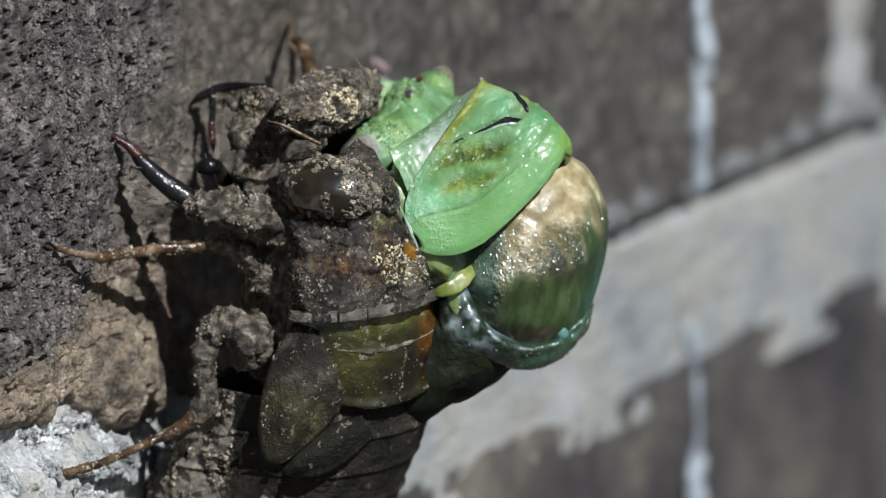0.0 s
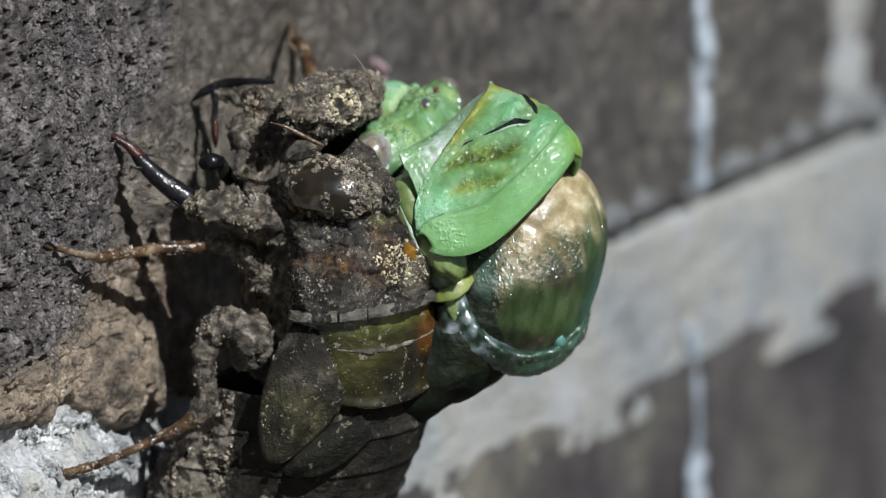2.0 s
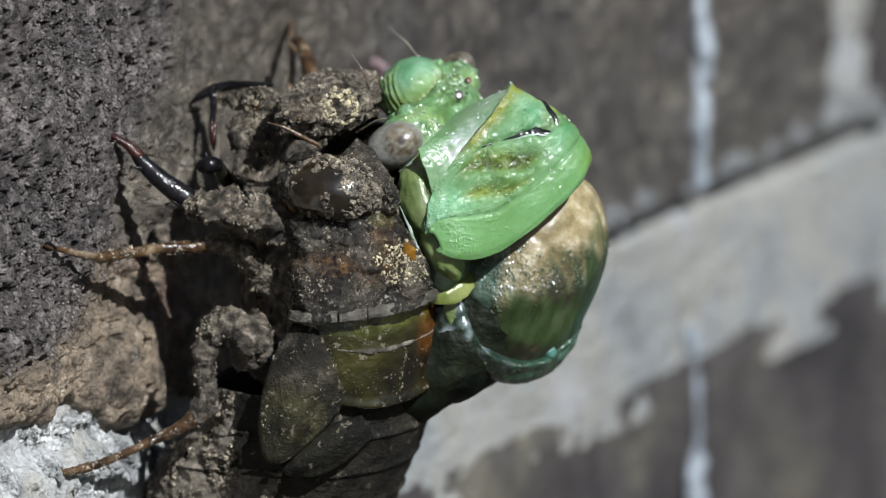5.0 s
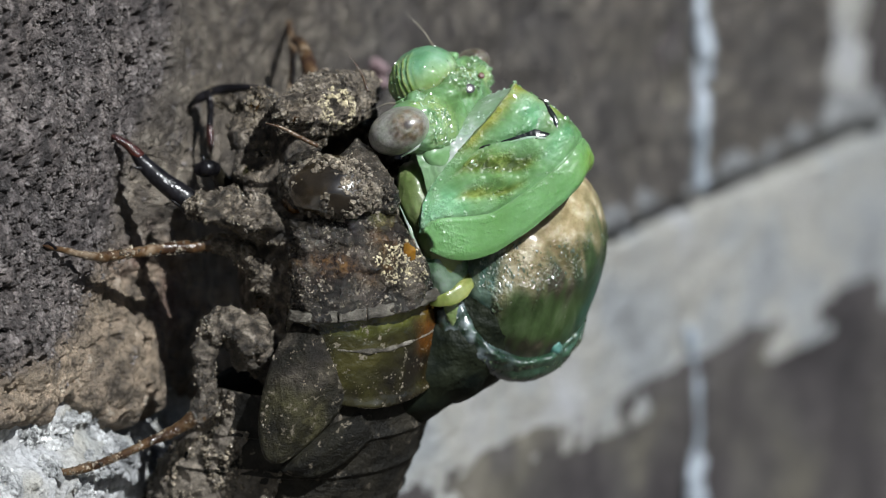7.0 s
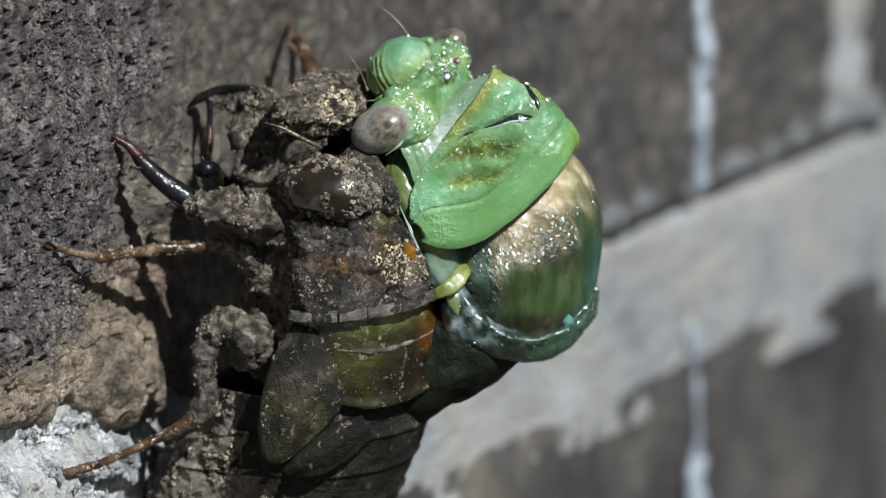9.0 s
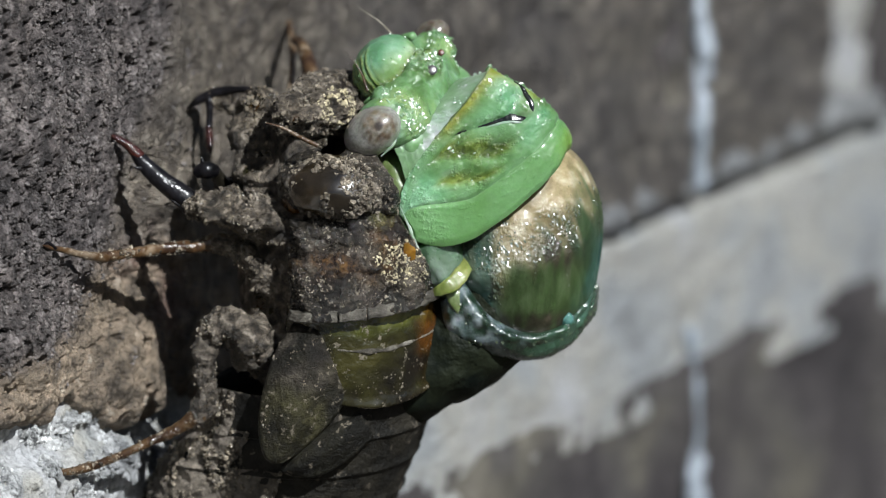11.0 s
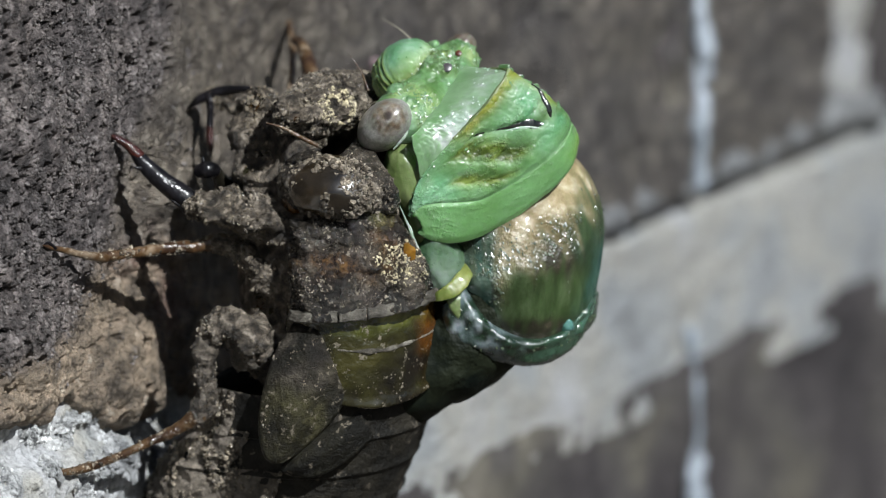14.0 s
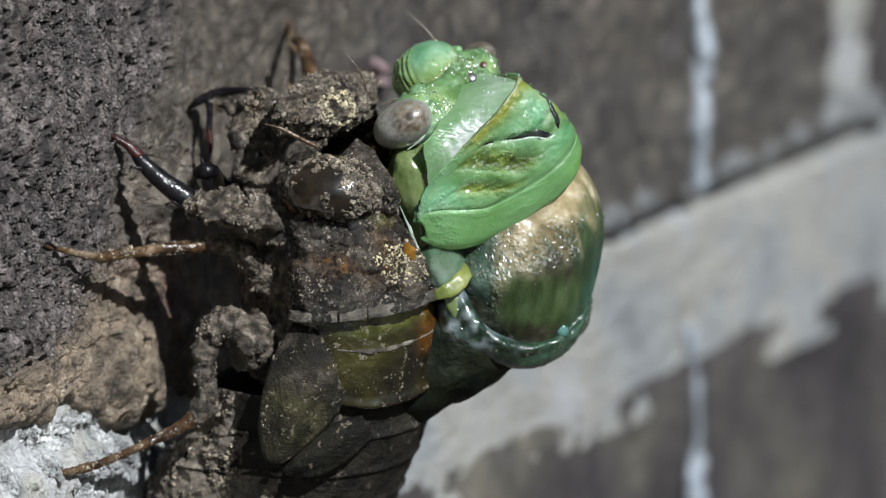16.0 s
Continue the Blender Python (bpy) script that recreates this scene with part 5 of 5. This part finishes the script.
for k in (-1, 1):
    size = 1.0 if k < 0 else 0.66
    c = bo(-5.25, 1.65, -4.0) if k < 0 else bo(4.8, 2.35, -3.9) + Vector((0.25, 0.15, -0.8))
    ball = blob(c, (LB, AB, DB), (1.55 * size, 1.35 * size, 1.95 * size), None, 72, 48)
    gaze = (c + (LB * (1.06 * k) + AB * 0.27 + DB * 1.36) * size)
    around = [(Vector(p) - gaze).length / size for p in ball[0]]
    eye = part("eye", ball, EYE_SKIN, head, "milky grey compound eye with a mottled brown centre", at=HEAD_AT,
               marks={"tint": [min(1.0, max(0.0, (ramp01(x, 1.5, 0.85) if k < 0 else 0.9) * (0.8 + 0.9 * noise.noise(Vector(p) * 3.2)))) for x, p in zip(around, ball[0])],
                      "tint2": [ramp01(x, 0.36, 0.16) for x in around]})
    rim = [c + Vector((x, y, w)) for x, y, w in ((1.1, 1.75, 0.2), (1.5, 1.0, 0.35), (1.45, 0.1, 0.4), (1.05, -0.9, 0.3), (0.3, -1.5, 0.1))] if k < 0 else []
    if rim:
        part("eye_rim", tube([(*p, r) for p, r in zip(rim, (0.04, 0.1, 0.15, 0.11, 0.04))], 14, rough=0.6, rs=2.2), WHITE_WET, head, "white wet tissue round the eye", at=HEAD_AT)
    part("ocellus", blob(bo(-0.78, 1.75, -1.06) if k < 0 else bo(1.0, 1.95, -1.0), OCELLUS_AXES, (0.31 * size, 0.3 * size, 0.08 * size), None, 28, 18), OCELLUS if k < 0 else RED, head,
         "dark shiny ocellus" if k < 0 else "red-brown ocellus", at=HEAD_AT)
    base = bo(-3.3, 2.6, -3.3) if k < 0 else bo(3.1, 3.3, -3.3)
    part("antenna", tube([(*base, 0.3), (*(base + AB * 0.25 - DB * 0.4), 0.22), (*(base + AB * 0.3 - DB * 0.6), 0.16), (*(base + AB * 0.3 - DB * 0.7), 0.2), (*(base + AB * 0.3 - DB * 1.15), 0.13)], 12, rough=0.15, rs=2.0), PALE, head, "pale antenna base", at=HEAD_AT)
    tip = [base + AB * 0.3 - DB * 1.1, base + AB * 0.55 - DB * 1.9, base + AB * 0.5 - DB * 3.6] if k < 0 else [base + AB * 0.3 - DB * 1.0, base + AB * 1.9 - DB * 1.1, base + AB * 3.4 - DB * 1.6]
    part("bristle", tube([(*p, r) for p, r in zip(tip, (0.045, 0.028, 0.01))], 6), HAIR, head, "fine antenna bristle", at=HEAD_AT)

# neck and the soft side under the shield: held by the pronotum
part("neck", blob(bo(0, -2.6, -4.5), (LB, AB, DB), (5.3, 2.9, 2.25), lambda x, y, z: 0.07 * fbm((x, y, z), 2, 3), 60, 40), FLANK, pron, "olive soft neck", at=PRON_AT)
for k in (-1, 1):
    c = Vector(spot(762, 412, 2.0))
    c = c if k < 0 else mirrored(c)
    part("flank", blob(c, (LB, AB, DB), (1.35, 2.2, 1.1), lambda x, y, z: 0.1 * fbm((x, y, z), 1.8, 4), 60, 40), FLANK, pron, "yellow-green soft flank", at=PRON_AT)

for k in (-1, 1):
    c = Vector(spot(738, 350, 1.9))
    c = c if k < 0 else mirrored(c)
    upper = Vector(spot(744, 302, 1.4))
    upper = upper if k < 0 else mirrored(upper)
    part("cheek", blob(upper, (LB, AB, DB), (1.3, 1.7, 1.2), lambda x, y, z: 0.1 * fbm((x, y, z), 1.8, 4), 60, 44), FLANK, pron, "soft green fold under the shield's front", at=PRON_AT)
    part("cheek", blob(c, (LB, AB, DB), (1.9, 2.8, 1.6), lambda x, y, z: 0.07 * fbm((x, y, z), 1.5, 4), 60, 44), FLANK, pron, "olive green soft cheek below the shield", at=PRON_AT)
part("nape", blob(bo(0, -0.7, -3.5), (LB, AB, DB), (4.7, 2.3, 1.75), lambda x, y, z: 0.04 * fbm((x, y, z), 1.6, 3), 90, 60), PALE, head, "milky folded skin of the nape", at=HEAD_AT)

# mid thorax
TH_AT = bo(0, -10.5, -3.6)
AT = Vector((-0.25, 0.93, 0.27))
AT = (AT - LB * AT.dot(LB)).normalized()
DT = LB.cross(AT)


def scutum(x, y, z):
    k = 0.015 * fbm((x, y, z), 1.5, 3) + 0.26 * max(0.0, 0.6 * y + 0.66 * z + 0.45 * x) ** 4
    k -= 0.17 * max(0.0, -0.45 * y + 0.8 * z - 0.1) ** 1.1 + 0.10 * max(0.0, -0.85 * x - 0.5 * z) ** 4
    k += 0.05 * math.exp(-((y - 0.2) / 0.17) ** 2) * ramp01(-0.83 * x + 0.335 * y + 0.44 * z, 0.25, 0.65) - 0.15 * max(0.0, -0.83 * x + 0.335 * y + 0.44 * z) ** 3
    k -= 0.015 * math.exp(-((abs(x) - 0.30 - 0.25 * y) / 0.05) ** 2) * (z > 0)
    return k


TEAL = mat("teal_wet_skin", [(0.3, (0.025, 0.09, 0.075)), (0.7, (0.08, 0.2, 0.18))], 400, rough=0.25, bump=1.0, bscale=2400, depth=0.0001, coat=0.9, sss=0.2, wet=True)
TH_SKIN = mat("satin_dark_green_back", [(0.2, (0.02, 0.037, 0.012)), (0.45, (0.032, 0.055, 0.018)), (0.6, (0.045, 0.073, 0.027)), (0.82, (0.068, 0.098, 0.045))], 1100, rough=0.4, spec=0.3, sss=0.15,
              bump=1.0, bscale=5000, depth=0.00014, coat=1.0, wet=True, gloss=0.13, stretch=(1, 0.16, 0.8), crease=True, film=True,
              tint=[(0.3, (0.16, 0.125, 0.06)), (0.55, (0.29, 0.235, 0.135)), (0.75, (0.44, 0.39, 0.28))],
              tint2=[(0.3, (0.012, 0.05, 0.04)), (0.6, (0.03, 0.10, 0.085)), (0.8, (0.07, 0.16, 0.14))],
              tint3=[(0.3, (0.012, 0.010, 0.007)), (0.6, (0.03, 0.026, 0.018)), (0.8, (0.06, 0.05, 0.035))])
bulk = blob(TH_AT, (LB, AT, DT), (5.6, 6.2, 4.6), scutum, 190, 120)


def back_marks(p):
    """Beige towards the collar, teal along the far edge and the milky near flank, dark brown in the middle and towards
    the lower edge; it glitters across the shoulder.
    """
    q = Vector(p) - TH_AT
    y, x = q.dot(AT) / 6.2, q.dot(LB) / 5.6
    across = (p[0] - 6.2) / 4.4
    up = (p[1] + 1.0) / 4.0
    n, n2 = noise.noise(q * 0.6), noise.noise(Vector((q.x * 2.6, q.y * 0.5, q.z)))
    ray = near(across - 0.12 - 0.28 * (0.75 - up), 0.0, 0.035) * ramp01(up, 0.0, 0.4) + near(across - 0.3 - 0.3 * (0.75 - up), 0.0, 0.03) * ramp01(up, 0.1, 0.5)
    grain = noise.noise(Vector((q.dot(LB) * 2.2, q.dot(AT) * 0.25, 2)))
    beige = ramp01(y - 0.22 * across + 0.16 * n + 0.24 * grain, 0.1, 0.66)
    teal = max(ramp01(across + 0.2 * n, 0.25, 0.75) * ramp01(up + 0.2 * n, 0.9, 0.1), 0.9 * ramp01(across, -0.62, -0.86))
    dark_tone = near(across, 0.06, 0.28) * near(up + 0.15 * n2, 0.22, 0.3) + 0.8 * ramp01(up, -0.62, -0.85)
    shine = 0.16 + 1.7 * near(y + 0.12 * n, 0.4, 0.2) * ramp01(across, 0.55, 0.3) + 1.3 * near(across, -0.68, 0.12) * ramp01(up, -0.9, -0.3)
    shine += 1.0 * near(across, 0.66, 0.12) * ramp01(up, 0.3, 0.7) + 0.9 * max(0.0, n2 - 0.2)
    return (min(1.0, max(beige * (0.9 + 0.3 * n2), 0.65 * ray)), min(0.9, teal * (0.85 + 0.4 * n2)), min(0.9, 1.5 * dark_tone * (0.8 + 0.7 * n2) * (1 - 0.7 * beige)),
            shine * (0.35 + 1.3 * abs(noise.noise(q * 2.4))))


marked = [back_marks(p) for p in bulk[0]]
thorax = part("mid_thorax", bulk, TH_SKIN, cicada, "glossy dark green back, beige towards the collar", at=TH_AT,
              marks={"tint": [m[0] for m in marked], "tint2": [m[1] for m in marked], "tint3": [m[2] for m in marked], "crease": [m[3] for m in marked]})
part("glint_flecks", beads(bulk, [max(0.0, m[3] - 0.25) ** 1.5 * (0.15 + ramp01(Vector(p).z, -3, 0)) for m, p in zip(marked, bulk[0])], 750, 0.02, 0.1, 86, AT), DARK_FLECK, thorax, kind="stuff", smooth=False, at=TH_AT)


def wing_sheet(k):
    """The folded wing: a crumpled sheet that swells out below the back and curls in under it."""
    inner = ((812, 505, 1.7), (832, 540, 2.1), (856, 570, 2.2), (892, 592, 1.9), (932, 601, 1.4), (965, 598, 1.0), (1000, 582, 0.3), (1032, 546, -0.7))
    outer = ((781, 538, 1.0), (787, 575, 1.1), (812, 605, 1.0), (860, 627, 0.7), (922, 639, 0.2), (974, 632, -0.4), (1022, 600, -1.2), (1049, 548, -2.0))
    cols = []
    for (x0, y0, w0), (x1, y1, w1) in zip(inner, outer):
        rows = [spot(x0 * 1.15 - x1 * 0.15, y0 * 1.15 - y1 * 0.15 - 8, w0 - 0.9), spot(x0, y0, w0), spot(x0 * 0.6 + x1 * 0.4, y0 * 0.6 + y1 * 0.4, w0 * 0.5 + w1 * 0.5 + 0.3),
                spot(x0 * 0.2 + x1 * 0.8, y0 * 0.2 + y1 * 0.8, w1 + 0.5), spot(x1, y1, w1 - 0.1), spot(x1 * 0.9 + x0 * 0.1, y1 * 0.9 + y0 * 0.1, w1 - 1.1), spot(x0, y0, w1 - 2.2)]
        cols.append([c for row in spline(rows, 6) for c in row])
    sheet = [[Vector(row[i:i + 3]) for i in range(0, len(row), 3)] for row in spline(cols, 10)]
    marks = {"tint": [], "crease": []}
    points = []
    for i, row in enumerate(sheet):
        along = i / (len(sheet) - 1)
        for j, p in enumerate(row):
            n = noise.noise(p * 0.9)
            p = p + Vector((0, -0.4, 0.9)) * (0.16 * fbm(p, 0.9, 4) + 0.08 * noise.noise(Vector((p.x * 3.0, p.y * 0.9, p.z))))
            points.append(p if k < 0 else mirrored(p))
            milk = ramp01(along + 0.12 * n, 0.62, 0.3) * (0.35 + 1.3 * noise.noise(p * 1.4)) + 0.3 * near(along, 0.02, 0.06)
            marks["tint"].append(max(0.0, min(1.0, milk)))
            marks["crease"].append(0.3 + 1.2 * abs(noise.noise(p * 1.7)))
    n = len(sheet[0])
    quads = [(i * n + j, (i + 1) * n + j, (i + 1) * n + j + 1, i * n + j + 1) for i in range(len(sheet) - 1) for j in range(n - 1)]
    return ([tuple(p) for p in points], quads), marks


for k in (-1, 1):
    def pair(rows):
        pts = [spot(*r) for r in rows]
        return pts if k < 0 else [(*mirrored(p[:3]), p[3]) for p in pts]

    if k < 0:
        knob = Vector(spot(1001, 566, -0.35))
        part("cross_arm", blob(knob, (Vector((0.8, 0.6, 0)), Vector((-0.6, 0.8, 0)), Vector((0, 0, 1))), (0.5, 0.62, 0.7), lambda x, y, z: 0.16 * fbm((x, y, z), 1.6, 3), 40, 26), TEAL, thorax,
             "teal raised cross arm", at=TH_AT)
        part("cross_arm", tube(pair([(985, 590, 0.0, 5), (1010, 585, -0.5, 10), (1030, 562, -1.1, 9), (1042, 530, -1.7, 8), (1050, 500, -2.3, 4)]), 14, rough=0.4), BLUISH, thorax, at=TH_AT)
    bud, bud_marks = wing_sheet(k)
    part("wing_bud", bud, BLUISH, thorax, "crumpled wet wing bud, milky blue to dark green", at=TH_AT, thick=0.1, marks=bud_marks)
    part("glint_flecks", beads(bud, [max(0.0, c - 0.5) for c in bud_marks["crease"]], 500, 0.02, 0.11, 87), DARK_FLECK, thorax, kind="stuff", smooth=False, at=TH_AT)
    part("strap", tube(pair([(764, 524, 2.3, 6), (780, 517, 2.6, 11), (801, 505, 2.6, 14), (819, 484, 2.2, 13), (826, 458, 1.3, 10)]), 20, 10, 0.2, 1.2, flat=0.28), YELLOW, thorax,
         "smooth yellow-green strip of tissue", at=TH_AT)
    part("strap", tube(pair([(797, 512, 1.9, 12), (806, 532, 1.9, 15), (820, 552, 1.7, 14), (838, 566, 1.2, 6)]), 18, 8, 0.3, 1.0, flat=0.3), FLANK, thorax, at=TH_AT)
    c = Vector(spot(776, 456, 1.0))
    c = c if k < 0 else mirrored(c)
    part("side_membrane", blob(c, (LB, AT, DT), (1.9, 2.6, 1.5), lambda x, y, z: 0.1 * fbm((x, y, z), 1.5, 4), 60, 40), MIST, thorax, "pale bluish membrane of the flank", at=TH_AT)
# its colour carries the shade on the side that faces down
part("hind_body", tube([spot(880, 520, -2, 110), spot(812, 598, -2, 102), spot(735, 650, -2, 92), spot(640, 690, -2.5, 90)], 40, 10, 0.25, 0.8), SHADED_SKIN, cicada,
     "folded green hind body in the split, near black for shade")


# ---- what moves ----
def rows_of(table):
    return [(t, pose(x * MM, y * MM, z * MM, a, b, c)) for t, x, y, z, a, b, c in table]


def shifts(at, table):
    return [(t, pose((at[0] + u) * MM, (at[1] + v) * MM, at[2] * MM)) for t, u, v in table]


def motions():
    walk(pron, rows_of(PRONOTUM_ROWS))
    walk(head, rows_of(HEAD_ROWS))
    walk(thorax, rows_of(THORAX_ROWS))
    walk(skin_head, shifts(sh(0, 9.9, -2.3), head_rows))
    walk(grip_leg, shifts(GRIP, grip_rows))


grip_rows = ((0, 0.15, 0.16), (1, 0.22, 0.28), (2, 0.3, 0.42), (3, 0.35, 0.46), (4, 0.3, 0.38), (6.5, 0.04, 0.06), (8, 0.02, 0.02), (9, 0, 0),
             (11.5, -0.03, -0.1), (12.5, -0.05, -0.14), (13.5, 0.02, -0.04), (16, -0.02, -0.13))

PRONOTUM_ROWS = (
    (0, 3.32, 6.07, 0.73, -13.3, -2.1, 4.2), (0.5, 3.34, 6.07, 0.73, -13.3, -1.3, 4.3), (1, 3.65, 6.01, 0.81, -15.0, -0.1, 4.2),
    (1.5, 3.79, 5.89, 0.82, -15.8, 0.6, 3.8), (2, 3.94, 5.85, 0.90, -16.7, -3.3, 5.0), (2.5, 3.95, 5.82, 0.87, -15.4, -3.6, 4.6),
    (3, 4.15, 5.71, 0.88, -14.5, -1.8, 2.7), (3.5, 4.29, 5.64, 0.89, -14.5, 0.3, 1.5), (4, 4.42, 5.59, 0.87, -14.4, 2.9, 0.5),
    (6.5, 4.50, 6.17, 1.13, 5.8, 12.2, -4.9), (7, 4.66, 5.94, 1.13, -0.9, 1.4, -4.1), (7.5, 4.39, 6.13, 1.11, -3.1, 2.0, -2.7),
    (8, 4.13, 6.43, 1.20, -3.4, 2.3, -1.6), (8.5, 3.97, 6.75, 1.33, -1.1, 0.0, -1.0), (9, 3.76, 6.88, 1.41, 0.1, 0.0, 0.0),
    (11.5, 3.35, 6.98, 1.27, 2.7, 0.1, -2.4), (12, 3.35, 6.98, 1.25, 2.3, -0.9, -2.1), (12.5, 3.38, 6.96, 1.21, 3.7, 3.8, -3.4),
    (13, 3.80, 7.03, 1.38, 9.2, 15.9, -5.8), (13.5, 3.83, 7.13, 1.44, 10.6, 15.2, -5.7), (14, 3.79, 7.21, 1.49, 11.7, 13.8, -5.1),
    (14.5, 3.82, 7.08, 1.45, 12.5, 14.8, -5.3), (15, 3.84, 6.92, 1.44, 13.3, 16.4, -5.4), (15.5, 3.96, 6.79, 1.45, 14.3, 18.9, -6.1),
    (16, 4.00, 6.77, 1.43, 14.0, 20.5, -6.8),
)
HEAD_ROWS = (
    (0, -1.12, 6.44, -4.20, -18.3, -17.2, 29.5), (0.5, -1.25, 6.41, -4.20, -17.5, -16.7, 26.8), (1, -1.17, 6.33, -4.20, -15.0, -14.1, 24.2),
    (1.5, -1.11, 6.11, -4.20, -14.7, -12.3, 20.4), (2, -1.01, 5.85, -4.20, -13.7, -10.5, 15.7), (2.5, -0.82, 5.71, -4.20, -12.8, -9.1, 14.1),
    (3, -0.78, 5.91, -4.20, -10.5, -6.4, 14.1), (3.5, -0.85, 6.06, -4.20, -7.3, -4.1, 11.3), (4, -0.64, 6.24, -4.20, -4.1, -1.5, 8.7),
    (6.5, 0.32, 7.32, -0.06, -1.3, -0.9, -7.5), (7, 0.32, 7.20, -0.07, -3.3, -1.2, -5.5), (7.5, 0.35, 7.23, -0.07, -4.6, -2.4, -1.8),
    (8, -0.33, 7.59, -0.07, -3.7, -2.8, 7.6), (8.5, -0.84, 7.88, -0.07, -1.1, -2.9, 5.9), (9, -0.71, 7.94, -0.07, 0.7, -2.6, 1.0),
    (11.5, -1.27, 8.30, -0.07, 1.2, -5.4, 11.4), (12, -1.10, 8.14, -0.07, -1.8, -7.2, 14.3), (12.5, -0.72, 8.06, -0.07, -4.2, -8.9, 15.8),
    (13, 0.22, 8.00, -0.07, -6.2, -10.1, 14.1), (13.5, 0.10, 8.01, -0.07, -7.5, -9.6, 12.2), (14, -0.01, 8.06, -0.07, -7.8, -9.2, 10.3),
    (14.5, 0.12, 8.09, -0.07, -7.1, -9.2, 8.8), (15, 0.25, 7.96, -0.07, -7.0, -9.0, 6.5), (15.5, 0.66, 7.75, -0.07, -5.6, -8.8, 2.6),
    (16, 0.79, 7.64, -0.07, -5.9, -4.6, -0.2),
)
THORAX_ROWS = (
    (0, 4.96, -1.06, -2.08, 2.1, 3.5, -7.4), (0.5, 4.93, -1.12, -2.12, 2.4, 4.0, -8.4), (1, 4.90, -1.23, -2.19, 3.2, 4.9, -9.4),
    (1.5, 4.92, -1.43, -2.28, 2.5, 4.4, -9.2), (2, 4.87, -1.45, -2.32, 2.4, 4.0, -8.5), (2.5, 4.84, -1.60, -2.41, 3.2, 4.8, -9.4),
    (3, 4.77, -1.68, -2.47, 3.8, 6.6, -13.1), (3.5, 4.75, -1.71, -2.50, 4.8, 7.6, -14.0), (4, 4.74, -1.77, -2.54, 5.1, 8.0, -14.4),
    (6.5, 4.66, -1.92, -2.64, 4.4, 7.1, -13.4), (7, 4.78, -1.73, -2.50, 4.3, 5.8, -10.4), (7.5, 4.87, -1.42, -2.30, 2.9, 4.1, -8.0),
    (8, 5.01, -1.07, -2.06, 1.7, 2.4, -4.7), (8.5, 4.99, -0.79, -1.93, 0.7, 0.9, -1.8), (9, 4.87, -0.67, -1.92, 0.0, -0.0, 0.0),
    (11.5, 4.91, -0.52, -1.83, 0.8, 0.6, -0.6), (12, 4.94, -0.53, -1.82, 0.7, 0.7, -1.0), (12.5, 4.94, -0.57, -1.85, 1.9, 1.8, -2.7),
    (13, 5.00, -0.79, -1.93, 2.7, 2.7, -4.1), (13.5, 4.97, -0.82, -1.96, 2.2, 1.9, -2.6), (14, 4.92, -0.84, -1.99, 1.4, 1.1, -1.2),
    (14.5, 4.92, -0.77, -1.96, 1.4, 1.1, -1.2), (15, 4.87, -0.82, -2.00, 1.5, 1.2, -1.6), (15.5, 4.82, -0.93, -2.08, 2.3, 2.4, -3.8),
    (16, 4.79, -0.98, -2.12, 2.7, 2.9, -4.9),
)

motions()
